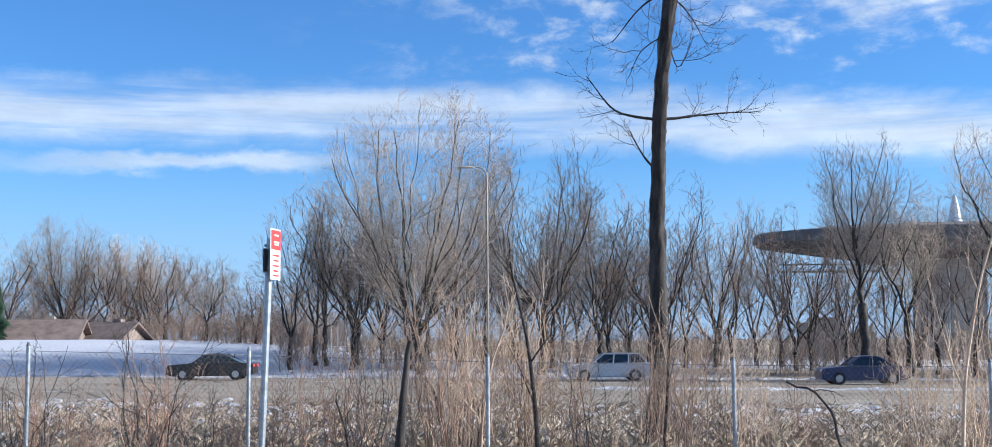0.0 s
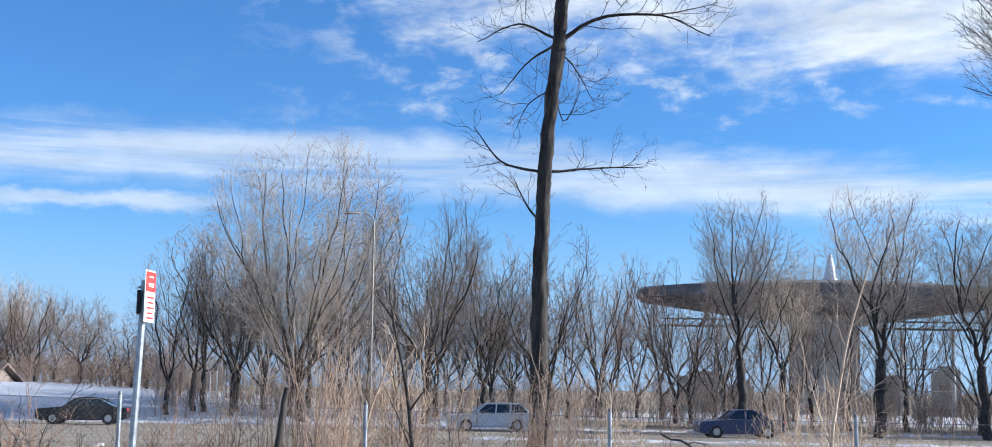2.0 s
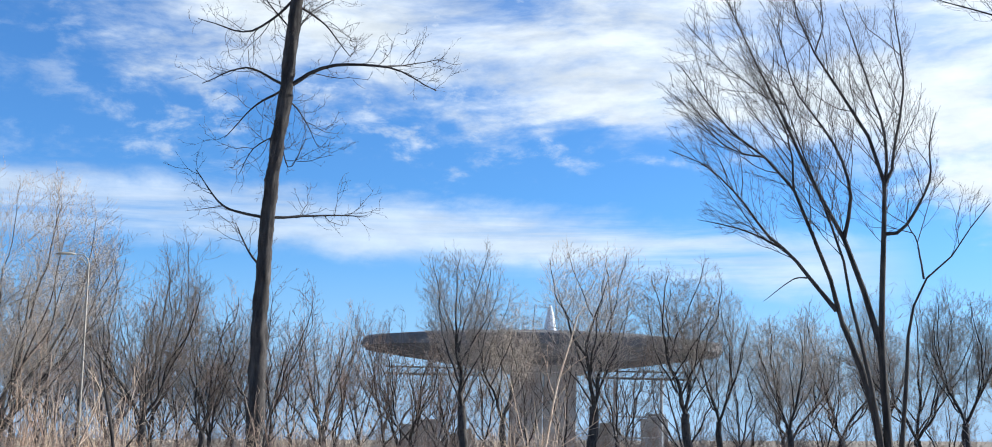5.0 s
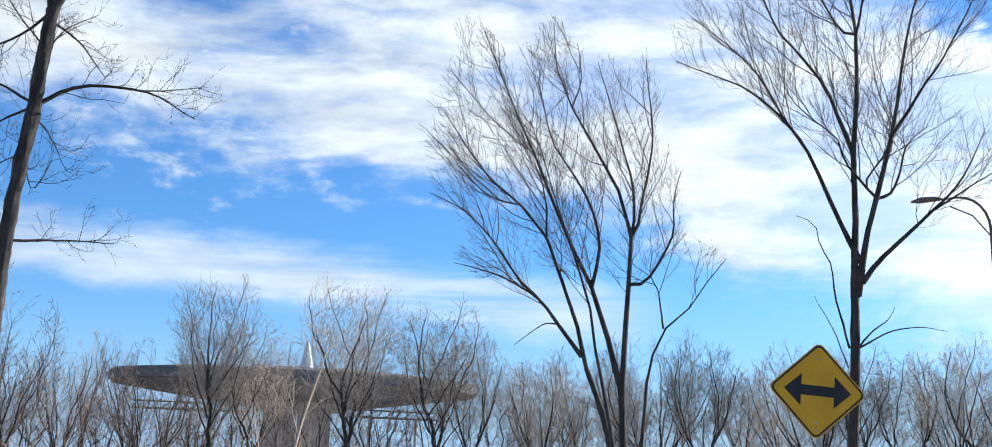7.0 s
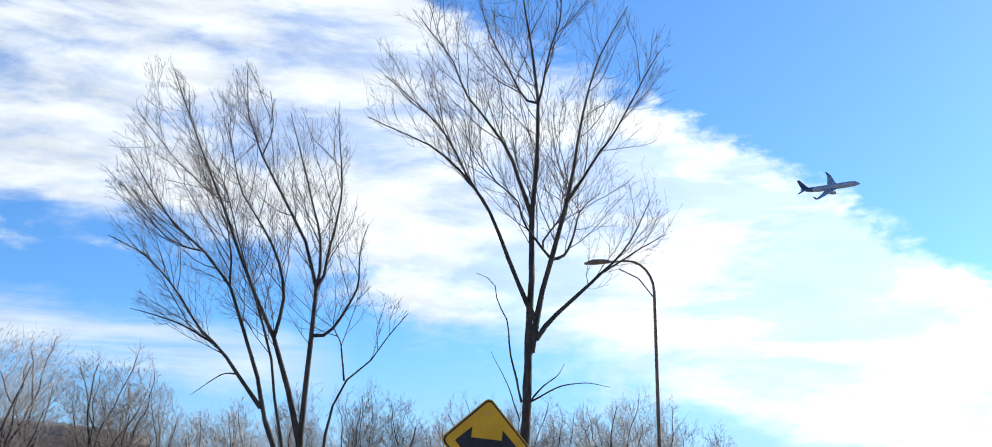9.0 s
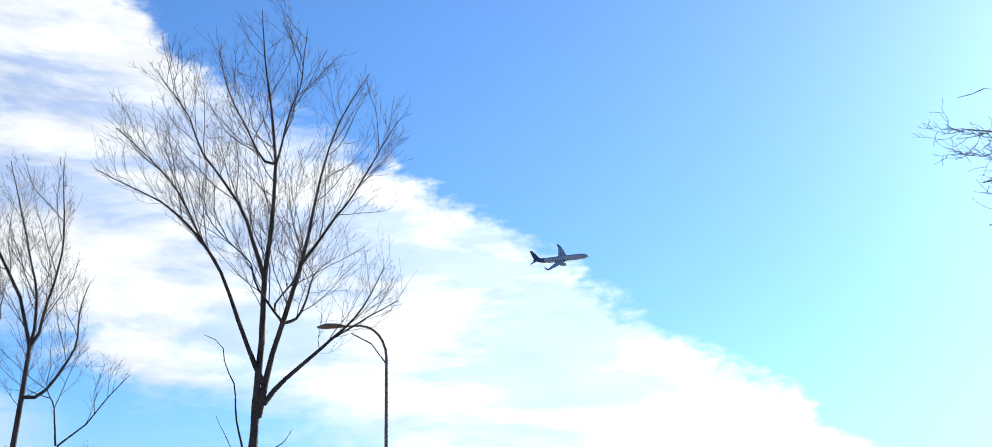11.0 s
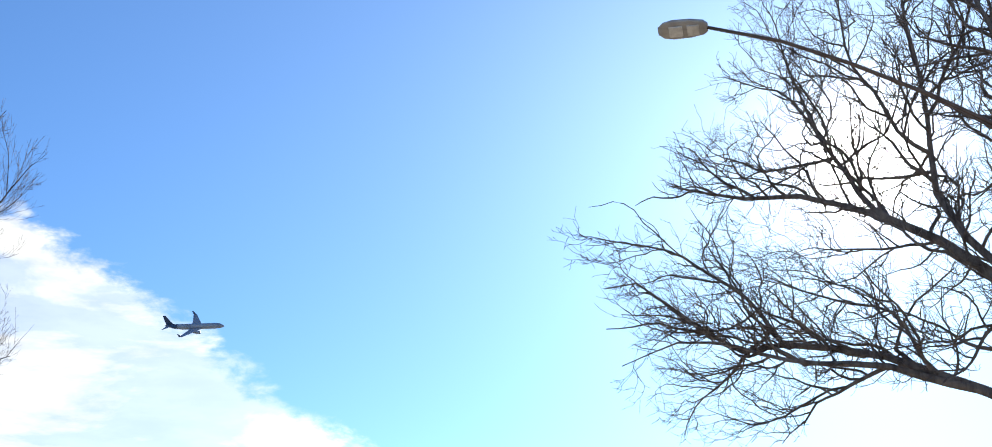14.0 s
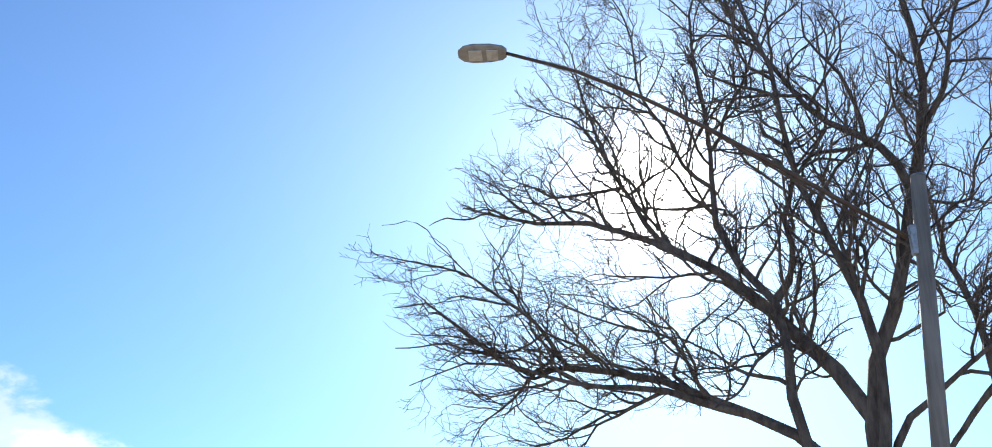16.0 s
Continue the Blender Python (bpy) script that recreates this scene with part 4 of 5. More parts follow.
def snow_rubble():
    """Ploughed lumps of old snow along the near edge of the road."""
    rng = np.random.RandomState(29)
    bm = bmesh.new()
    for _ in range(640):
        x, y = rng.uniform(-22, 24), rng.choice((rng.uniform(26, 43), rng.uniform(38, 43.4)))
        s = 0.05 + 0.15 * rng.rand() ** 2
        m = Matrix.Translation((x, y, ground_z(x, y) - s * 0.03)) @ Euler((rng.normal(0, 0.2), rng.normal(0, 0.2), rng.uniform(0, 3))).to_matrix().to_4x4() @ Matrix.Diagonal((s * rng.uniform(1.0, 2.6), s * 1.4, s * rng.uniform(0.2, 0.4), 1))
        made = bmesh.ops.create_icosphere(bm, subdivisions=1, radius=1.0, matrix=m)
        for v in made["verts"]:
            v.co += Vector(rng.normal(0, 0.16 * s, 3))
    tagged(part("snow_rubble", bm, SNOW_BANK), "scattered lumps of old ploughed snow", "snow", kind="stuff")


# ---------------------------------------------------------------- brush along the fence
def shrub(seed, height, stems, reach, mat, label):
    t = Tree(seed, 0.2, 0.04, (20, 60), (6, 3), (0.24, 0.52), 0.0032, 0.25, knot=0.018, segs=(4, 2))
    for s in range(stems):
        a, out = t.rng.uniform(0, math.tau), reach * t.rng.uniform(0.1, 1.0)
        h = height * t.rng.uniform(0.55, 1.0)
        foot = (math.cos(a) * out * 0.35, math.sin(a) * out * 0.35, -0.15)
        bow = t.rng.normal(0, 0.12, 3)
        t.limb([foot, (math.cos(a) * out * 0.6 + bow[0], math.sin(a) * out * 0.6 + bow[1], h * 0.55), (math.cos(a) * out, math.sin(a) * out, h)], 0.011 * t.rng.uniform(0.5, 1.4), 0.0035)
    return tagged(t.mesh("shrub", (0, 1, 2), mat, None, (4, 3, 3, 3, 3)), label, "shrub", "dry brush along the fence")


def scatter_brush():
    kinds = [shrub(201, 2.7, 17, 1.1, STEM, "dense dry tan shrub of upright stems"), shrub(202, 1.9, 12, 0.9, STEM, "low dry tan shrub of thin stems"),
             shrub(203, 3.2, 13, 0.9, STEM, "tall sparse dry shrub with pale stems"), shrub(204, 1.8, 11, 1.1, STEM_RED, "low twiggy shrub with red-brown stems"),
             shrub(205, 2.4, 11, 1.0, STEM_RED, "tall twiggy shrub with red-brown stems"), shrub(206, 1.7, 9, 0.9, BARK_DARK, "dark twiggy leafless shrub")]
    rng = random.Random(9)
    used = set()

    def plant(k, az, dist, scale):
        m = pose(*at_bearing(az, dist), 0, 0, rng.uniform(0, 360)) @ Matrix.Scale(scale, 4)
        if k in used:
            copy_thing(kinds[k], m)
        else:
            used.add(k)
            kinds[k].matrix_basis = m

    for az, k, dist, scale in ((-7.0, 3, 15.6, 0.9), (-5.4, 0, 15.8, 0.8), (-3.8, 0, 16.5, 1.0), (-2.6, 2, 16, 0.95), (-1.5, 0, 15.8, 1.0), (-0.6, 2, 16.4, 0.95),
                               (0.5, 0, 16, 0.95), (1.6, 2, 16.6, 0.9), (2.6, 0, 16.4, 1.0), (3.7, 1, 16, 0.75), (5.4, 1, 16, 0.6), (6.9, 0, 17.5, 0.8), (7.6, 0, 18, 0.95),
                               (8.7, 2, 17, 0.8), (9.6, 1, 16.5, 1.1), (11.2, 0, 17, 0.85), (12.6, 1, 16, 0.6), (14.4, 3, 16.8, 0.5), (16.2, 1, 16.2, 0.6), (17.9, 0, 16.6, 0.65),
                               (19.0, 2, 16.8, 0.75), (20.1, 0, 16, 0.8), (21.3, 2, 17, 0.78), (22.6, 0, 16.4, 0.75), (24.3, 1, 16.8, 0.9),
                               (-15.6, 3, 15.8, 0.95), (-14.4, 3, 16.2, 0.75), (-20.6, 3, 15.9, 0.85), (-18.4, 1, 16.6, 0.6), (-11.8, 1, 17, 0.7), (-9.2, 3, 16.4, 0.85), (-23.0, 3, 16, 0.9),
                               (-20.9, 5, 15.0, 1.05), (-20.2, 4, 15.3, 0.65), (-19.0, 4, 15.6, 0.6), (-17.6, 3, 15.4, 0.7), (-15.9, 5, 15.3, 1.15), (-15.2, 4, 15.5, 0.85), (-13.4, 5, 15.6, 0.7),
                               (-12.2, 4, 16.0, 0.6), (-10.4, 4, 16.0, 0.7), (-8.6, 4, 15.5, 0.8), (-6.4, 5, 15.4, 0.8), (-2.2, 4, 15.6, 0.9), (4.4, 5, 15.7, 0.9), (8.2, 4, 16.4, 0.9)):
        plant(k, az, dist, scale)
        if rng.random() < (0.15 if 3 < az < 18 else 0.3):
            plant(rng.choice((3, 4, 5)), az + rng.uniform(-0.9, 0.9), dist + rng.uniform(-0.5, 1.0), scale * rng.uniform(0.75, 1.0))
    for i in range(9):
        plant(rng.choice((1, 3, 4)), rng.uniform(-8, 26), rng.uniform(17.5, 24), rng.uniform(0.55, 0.85))


# ---------------------------------------------------------------- distant overpass platform
def build_platform():
    ob = thing("overpass_platform", at_bearing(20.12, 140, -2.0), -20.12, "dark lens-shaped concrete platform on one broad pier", "bridge")
    half, bm, n = 20.4, bmesh.new(), 56
    rings = []
    for k, (f, z) in enumerate(((1.0, 14.4), (1.0, 13.5), (0.86, 12.9), (0.62, 12.3), (0.32, 11.8))):
        rings.append([bm.verts.new((math.cos(math.tau * i / n) * half * f, math.sin(math.tau * i / n) * half * 0.55 * f, z)) for i in range(n)])
    for f, z in ((0.985, 14.65), (0.70, 15.2), (0.35, 15.5)):
        rings.insert(0, [bm.verts.new((math.cos(math.tau * i / n) * half * f, math.sin(math.tau * i / n) * half * 0.55 * f, z)) for i in range(n)])
    for a, b in zip(rings, rings[1:]):
        for i in range(n):
            bm.faces.new((a[i], a[(i + 1) % n], b[(i + 1) % n], b[i]))
    bm.faces.new(rings[0])
    bm.faces.new(rings[-1][::-1])
    part("deck", bm, DARK_STEEL, ob, "dark weathered lens-shaped deck")
    for i in range(40):
        a = math.tau * i / 40
        bm = bmesh.new()
        p = Vector((math.cos(a) * half * 0.985, math.sin(a) * half * 0.55 * 0.985, 13.35))
        q = Vector((math.cos(a) * half * 0.42, math.sin(a) * half * 0.55 * 0.42, 11.75))
        rod(bm, p, q, 0.16, 0.16, 6)
        part("rib", bm, DARK_STEEL, ob)
    bm = bmesh.new()
    box(bm, (-1.6, 0, 5.4), (3.7, 5.0, 12.8), bevel=0.15)
    part("pier", bm, CONCRETE, ob)
    bm = bmesh.new()
    box(bm, (2.15, 0.4, 5.4), (3.7, 4.4, 12.8), bevel=0.15)
    part("pier", bm, CONCRETE, ob)
    bm = bmesh.new()
    box(bm, (0.3, 0, 11.5), (9.4, 5.6, 1.1), bevel=0.15)
    part("pier_cap", bm, CONCRETE, ob)
    # gantry frames hung under the rim
    for x0, x1 in ((-18, -5.0), (5.0, 17.5)):
        bm = bmesh.new()
        rod(bm, (x0, 2, 10.7), (x1, 2, 10.7), 0.13, 0.13, 6)
        rod(bm, (x0, 2, 11.5), (x1, 2, 11.5), 0.09, 0.09, 6)
        k = 12
        for i in range(k):
            a, b = x0 + (x1 - x0) * i / k, x0 + (x1 - x0) * (i + 1) / k
            rod(bm, (a, 2, 10.7), (b, 2, 11.5 if i % 2 else 11.8), 0.07, 0.07, 5)
        part("gantry", bm, DARK_STEEL, ob)
    for x in (8.5, 13.8, -11.5):
        bm = bmesh.new()
        rod(bm, (x, 2, -1), (x, 2, 10.7), 0.22, 0.18, 8)
        part("post", bm, POLE_GREY, ob)
    for z in (4.0, 6.4):
        bm = bmesh.new()
        rod(bm, (8.5, 2, z), (13.8, 2, z), 0.10, 0.10, 6)
        part("rail", bm, POLE_GREY, ob)
    # rim of small upstands and the white spire
    for i in range(15):
        bm = bmesh.new()
        box(bm, (-2.6 + i * 0.52, 0, 15.7), (0.34, 0.5, 0.55), bevel=0.05)
        part("upstand", bm, WHITE_PAINT, ob)
    bm = bmesh.new()
    tube(bm, [(0.95, 0, 15.2), (0.95, 0, 16.5), (0.95, 0, 17.7), (0.95, 0, 18.8)], [0.85, 0.66, 0.42, 0.10], 10)
    part("spire", bm, WHITE_PAINT, ob, "white ribbed spire")
    ob.matrix_basis = ob.matrix_basis @ pose(0, 0, 0, 0, 1.2, 0)
    # low piers and cabins behind
    for az, dist, w, h in ((23.2, 150, 3.4, 4.2), (25.4, 148, 3.2, 5.2), (14.8, 152, 5.5, 4.6), (16.6, 150, 3.0, 3.4)):
        b = thing("concrete_block", at_bearing(az, dist, -1.5), -az, "pale weathered concrete block with a stepped top", "concrete block", "blocks below the platform")
        bm = bmesh.new()
        box(bm, (0, 0, h / 2), (w, 3.0, h + 0.6), bevel=0.12)
        part("body", bm, CONCRETE, b)
        bm = bmesh.new()
        box(bm, (0.2, 0, h + 0.55), (w * 0.6, 2.2, 0.7), bevel=0.1)
        part("cap", bm, CONCRETE, b)


# ---------------------------------------------------------------- signs and lamps
def parking_sign():
    at = at_bearing(-10.4, 10.9)
    ob = thing("parking_sign", at, 10.4, "narrow red and white sign on a galvanised post", "road sign")
    bm = bmesh.new()
    tube(bm, [(-0.09, 0, -0.2), (-0.045, 0, 1.0), (0.0, 0, 2.5)], 0.03, 12)
    part("post", bm, GALV, ob)
    turn = Matrix.Rotation(radians(70), 3, "Z")
    bm = bmesh.new()
    box(bm, (0.045, -0.035, 2.36), (0.25, 0.006, 0.445), turn, 0.002)
    panel = part("panel", bm, WHITE_SHEET, ob)
    n = turn @ Vector((0, -1, 0))
    side = turn @ Vector((1, 0, 0))
    c = Vector((0.045, -0.035, 2.36)) + n * 0.006
    bm = bmesh.new()
    box(bm, c + Vector((0, 0, 0.125)), (0.225, 0.004, 0.17), turn)
    part("red_field", bm, RED, panel)
    for dz, w, mat in ((0.165, 0.10, WHITE_SHEET), (0.105, 0.13, WHITE_SHEET), (0.085, 0.10, WHITE_SHEET), (-0.01, 0.16, RED), (-0.055, 0.13, RED), (-0.10, 0.16, RED), (-0.145, 0.12, RED), (-0.185, 0.15, RED)):
        bm = bmesh.new()
        box(bm, c + n * 0.004 + Vector((0, 0, dz)), (w, 0.003, 0.013), turn)
        part("bar", bm, mat, panel)
    bm = bmesh.new()
    box(bm, (-0.045, 0.02, 2.31), (0.03, 0.22, 0.20), None, 0.006)
    part("bracket", bm, BLACK, ob, "dark back of a second small panel")
    for z in (2.22, 2.44):
        bm = bmesh.new()
        rod(bm, (-0.05, 0, z), (0.06, 0, z), 0.012, 0.012, 8)
        part("bolt", bm, GALV, ob)


def diamond(bm, half, y0, y1, round_=0.07):
    pts = []
    for q in range(4):
        a = q * math.pi / 2
        for k in range(5):
            b = a + (k / 4 - 0.5) * math.pi / 2
            c = Vector((math.cos(a), math.sin(a))) * (half - round_ * 1.414)
            pts.append((c.x + math.cos(b) * round_, c.y + math.sin(b) * round_))
    return prism(bm, pts, y0, y1)


def warning_sign():
    az, dist = 45.6, 13.0
    half, mid = 0.512, 2.555
    ob = thing("warning_sign", at_bearing(az, dist), -az + 17, "yellow diamond warning sign with a black two-way arrow", "road sign")
    lean = Matrix.Rotation(radians(5.5), 4, "Y") @ Matrix.Rotation(radians(-3.0), 4, "X")
    m = Matrix.Translation((0, 0, mid)) @ lean
    bm = diamond(bmesh.new(), half, 0.0, 0.004)
    bm.transform(m)
    panel = part("panel", bm, YELLOW, ob)
    bm = bmesh.new()
    outer, inner = half - 0.018, half - 0.043
    a = diamond(bmesh.new(), outer, -0.004, -0.001, 0.06)
    a.transform(m)
    border = part("border", a, BLACK, panel)
    b = diamond(bmesh.new(), inner, -0.007, -0.002, 0.05)
    b.transform(m)
    part("field", b, YELLOW, panel)
    bm.free()
    arrow = [(-0.345, 0), (-0.17, 0.165), (-0.17, 0.052), (0.17, 0.052), (0.17, 0.165), (0.345, 0), (0.17, -0.165), (0.17, -0.052), (-0.17, -0.052), (-0.17, -0.165)]
    bm = prism(bmesh.new(), arrow, -0.010, -0.003)
    bm.transform(m)
    part("arrow", bm, BLACK, panel)
    bm = bmesh.new()
    box(bm, (0.0, 0.03, mid / 2 - 0.1), (0.055, 0.035, mid + 0.9), None, 0.006)
    part("post", bm, GALV, ob)
    for z in (-0.33, 0.33, -0.40):
        bm = bmesh.new()
        rod(bm, m @ Vector((0, -0.013, z)), m @ Vector((0, 0.03, z)), 0.011, 0.011, 8)
        part("bolt", bm, GALV, ob)


def davit_lamp(az, dist, top, reach, turn, mat, label, girth=1.0):
    """A pole that bows over to its lamp head."""
    at = at_bearing(az, dist)
    ob = thing("street_lamp", at, turn, label, "street lamp", "street lamps")
    h = top - at[2]
    bm = bmesh.new()
    pts, radii = [(0, 0, -0.3), (0, 0, h * 0.45), (0, 0, h - reach * 0.75)], [0.115, 0.095, 0.075]
    for k in range(1, 7):
        a = k / 6 * math.pi / 2
        pts.append((-(1 - math.cos(a)) * reach * 0.62, 0, h - reach * 0.75 + math.sin(a) * reach * 0.75))
        radii.append(0.072 - 0.004 * k)
    pts.append((-reach, 0, h - 0.02 * reach))
    radii.append(0.042)
    tube(bm, pts, [r * girth for r in radii], 10)
    part("pole", bm, mat, ob, smooth=True)
    bm = bmesh.new()
    tube(bm, [(-reach + 0.1, 0, h - 0.02), (-reach - 0.15, 0, h), (-reach - 0.55, 0, h - 0.01), (-reach - 0.85, 0, h - 0.05)], [0.05 * girth, 0.11 * girth, 0.14 * girth, 0.05 * girth], 10)
    head = part("lamp_head", bm, mat, ob, smooth=True)
    bm = bmesh.new()
    tube(bm, [(0, 0, h - reach * 0.9), (-reach * 0.35, 0, h - reach * 0.42), (-reach * 0.8, 0, h - 0.18 * reach)], 0.022, 6)
    part("brace", bm, mat, ob)
    bm = bmesh.new()
    rod(bm, (0, 0, -0.1), (0, 0, 0.4), 0.2, 0.16, 12)
    part("base", bm, GALV, ob)


def wood_pole_lamp():
    base = at_bearing(104.7, 16.0)
    ob = thing("street_lamp", base, 0, "grey wooden pole with a long lamp arm and flat head", "street lamp", "street lamps")
    o = Vector(base)
    top = Vector((15.41, -4.30, 7.75)) - o
    bm = bmesh.new()
    foot = Vector((15.58, -3.66, -0.6)) - o
    tube(bm, [foot, foot.lerp(top, 0.5), top], [0.135, 0.115, 0.10], 16)
    part("pole", bm, POLE_WOOD, ob, smooth=True)
    bm = bmesh.new()
    rod(bm, top, top + Vector((0, 0, 0.03)), 0.105, 0.09, 16)
    part("pole_cap", bm, GALV, ob)
    head = Vector((15.95, 1.10, 10.40)) - o
    root = Vector((15.45, -4.05, 6.93)) - o
    k1, k2 = root.lerp(head, 0.45) + Vector((0, 0, 0.28)), root.lerp(head, 0.8) + Vector((0, 0, 0.24))
    bm = bmesh.new()
    tube(bm, [root, root.lerp(head, 0.2) + Vector((0, 0, 0.13)), k1, root.lerp(head, 0.63) + Vector((0, 0, 0.30)), k2, head], [0.034, 0.034, 0.032, 0.030, 0.028, 0.026], 10)
    part("arm", bm, POLE_BROWN, ob, smooth=True)
    bm = bmesh.new()
    tube(bm, [root + Vector((0, 0, -0.12)), root.lerp(head, 0.18) + Vector((0, 0, 0.02)), k1 + Vector((0, 0, -0.03))], 0.016, 8)
    part("brace", bm, POLE_BROWN, ob)
    bm = bmesh.new()
    box(bm, root + Vector((-0.02, -0.1, -0.05)), (0.12, 0.16, 0.4), None, 0.01)
    part("bracket", bm, GALV, ob)
    way = (Vector((15.95, 1.75, 10.44)) - o - head).normalized()
    side = way.cross(Vector((0, 0, 1))).normalized()
    up = side.cross(way)
    rot = Matrix((side, way, up)).transposed() @ Matrix.Rotation(radians(21), 3, "Y")
    bm = bmesh.new()
    rings = []
    for s, w, h in ((-0.02, 0.07, 0.06), (0.04, 0.13, 0.085), (0.22, 0.17, 0.10), (0.48, 0.18, 0.09), (0.62, 0.15, 0.06), (0.70, 0.07, 0.03)):
        ring = []
        for k in range(14):
            a = math.tau * k / 14
            ring.append(bm.verts.new(head + rot @ Vector((math.cos(a) * w, s, math.sin(a) * h * (1.0 if math.sin(a) > 0 else 0.45)))))
        rings.append(ring)
    for a, b in zip(rings, rings[1:]):
        for k in range(14):
            bm.faces.new((a[k], a[(k + 1) % 14], b[(k + 1) % 14], b[k]))
    bm.faces.new(rings[0][::-1])
    bm.faces.new(rings[-1])
    body = part("lamp_head", bm, POLE_GREY, ob, "flat grey lamp head", smooth=True)
    for s, l in ((0.19, 0.17), (0.44, 0.2)):
        bm = bmesh.new()
        box(bm, head + rot @ Vector((0, s, -0.045)), (0.19, l, 0.02), rot, 0.006)
        part("lens", bm, LENS, body)
    bm = bmesh.new()
    rod(bm, head + rot @ Vector((0, 0.2, 0.09)), head + rot @ Vector((0, 0.2, 0.17)), 0.035, 0.03, 12)
    part("photocell", bm, BLACK, body)
    ob.matrix_basis = pose(0.17, -0.66, 0, 0, 0, 0.8) @ ob.matrix_basis


# ---------------------------------------------------------------- fence
def build_fence():
    a, b = Vector((-8.2, 13.1, 0)), Vector((20.5, 12.2, 0))
    posts = [Vector((-8.2, 13.2, 0)), Vector((-5.31, 14.03, 0)), Vector((-2.94, 14.71, 0)), Vector((-0.10, 14.95, 0)), Vector((2.83, 14.73, 0)), Vector((5.8, 14.5, 0)), Vector((8.8, 14.3, 0)), Vector((11.8, 14.1, 0))]
    tops = [1.6, 1.58, 1.50, 1.40, 1.34, 1.3, 1.27, 1.25]
    ob = thing("chain_link_fence", (0, 0, 0), 0, "weathered chain-link fence on galvanised posts", "fence")
    for p, t in zip(posts, tops):
        bm = bmesh.new()
        z = ground_z(p.x, p.y)
        rod(bm, (p.x, p.y, z - 0.3), (p.x, p.y, t), 0.025, 0.025, 12)
        post = part("post", bm, GALV, ob)
        bm = bmesh.new()
        rod(bm, (p.x, p.y, t), (p.x, p.y, t + 0.04), 0.029, 0.012, 12)
        part("post_cap", bm, OLD_STEEL, post)
    for i in range(len(posts) - 1):
        p, q = posts[i], posts[i + 1]
        tp, tq = tops[i] - 0.06, tops[i + 1] - 0.06
        bm = bmesh.new()
        rod(bm, (p.x, p.y, tp), (q.x, q.y, tq), 0.003, 0.003, 6)
        part("top_wire", bm, OLD_STEEL, ob)
        verts, faces = [], []
        length, height, step = (q - p).length, 1.5, 0.07
        count = int((length + height) / step)
        for sgn in (1, -1):
            for k in range(count):
                s0, h0, s1, h1 = k * step - height, 0.0, k * step, height
                if s0 < 0:
                    h0, s0 = -s0, 0.0
                if s1 > length:
                    h1, s1 = height - (s1 - length), length
                if s1 <= s0:
                    continue
                ends = []
                for s, h in ((s0, h0), (s1, h1)):
                    f = s / length if sgn > 0 else 1 - s / length
                    c = p.lerp(q, f)
                    ends.append(Vector((c.x, c.y - 0.03, tp + (tq - tp) * f - height + h)))
                n = len(verts)
                for e in ends:
                    for d in ((0, 0, 0.0012), (0.001, 0, -0.0006), (-0.001, 0, -0.0006)):
                        verts.append(e + Vector(d))
                faces += [(n, n + 1, n + 4, n + 3), (n + 1, n + 2, n + 5, n + 4), (n + 2, n, n + 3, n + 5)]
        net = mesh_object("wire_mesh", verts, faces, OLD_STEEL, ob)
        net["kind"] = "stuff"


def stump():
    ob = thing("dead_stump", at_bearing(-4.25, 14.2), 4.25, "dark broken dead trunk in the brush", "tree stump")
    t = Tree(71, 0.2, 0.02, (30, 60), (3, 3), (0.2, 0.4), 0.006, segs=(4, 3))
    t.limb([(-0.05, 0, -0.4), (-0.05, 0, 0.5), (0.0, 0, 1.0), (0.04, 0, 1.5), (0.07, 0, 1.6)], 0.078, 0.028, 0)
    t.mesh("trunk", (0,), BARK_DARK, ob)


def sapling(az, dist, height, lean, r, seed, label, mat):
    ob = thing("sapling", at_bearing(az, dist), -az, label, "tree", "saplings in the brush")
    t = Tree(seed, 0.14, 0.05, (20, 50), (7, 4), (0.22, 0.45), 0.004, 0.3, segs=(4, 2))
    t.limb([(0, 0, -0.3), (lean * 0.3, 0.05, height * 0.5), (lean, 0, height)], r, r * 0.3)
    t.mesh("trunk", (0,), mat, ob, (7, 3, 3, 3, 3))
    t.mesh("crown", (1, 2), mat, ob)


def fallen_branch():
    o = Vector(at_bearing(15.0, 15.2))
    ob = thing("fallen_branch", o, 0, "dark broken branch caught in the brush", "branch")
    t = Tree(77, 0.25, 0.0, (25, 60), (4, 3), (0.2, 0.4), 0.005, 0.2, knot=0.012, segs=(4, 2))
    a, b, c = Vector(at_bearing(13.2, 15.2, 1.08)), Vector(at_bearing(14.9, 15.2, 0.82)), Vector(at_bearing(16.1, 15.2, -0.1))
    t.limb([tuple(a - o), tuple(b - o), tuple(c - o)], 0.012, 0.022, 4)
    t.mesh("stick", (0,), BARK_DARK, ob, (7, 3, 3, 3, 3))
    tagged(t.mesh("spray", (1, 2), BARK_DARK, ob), kind="stuff")


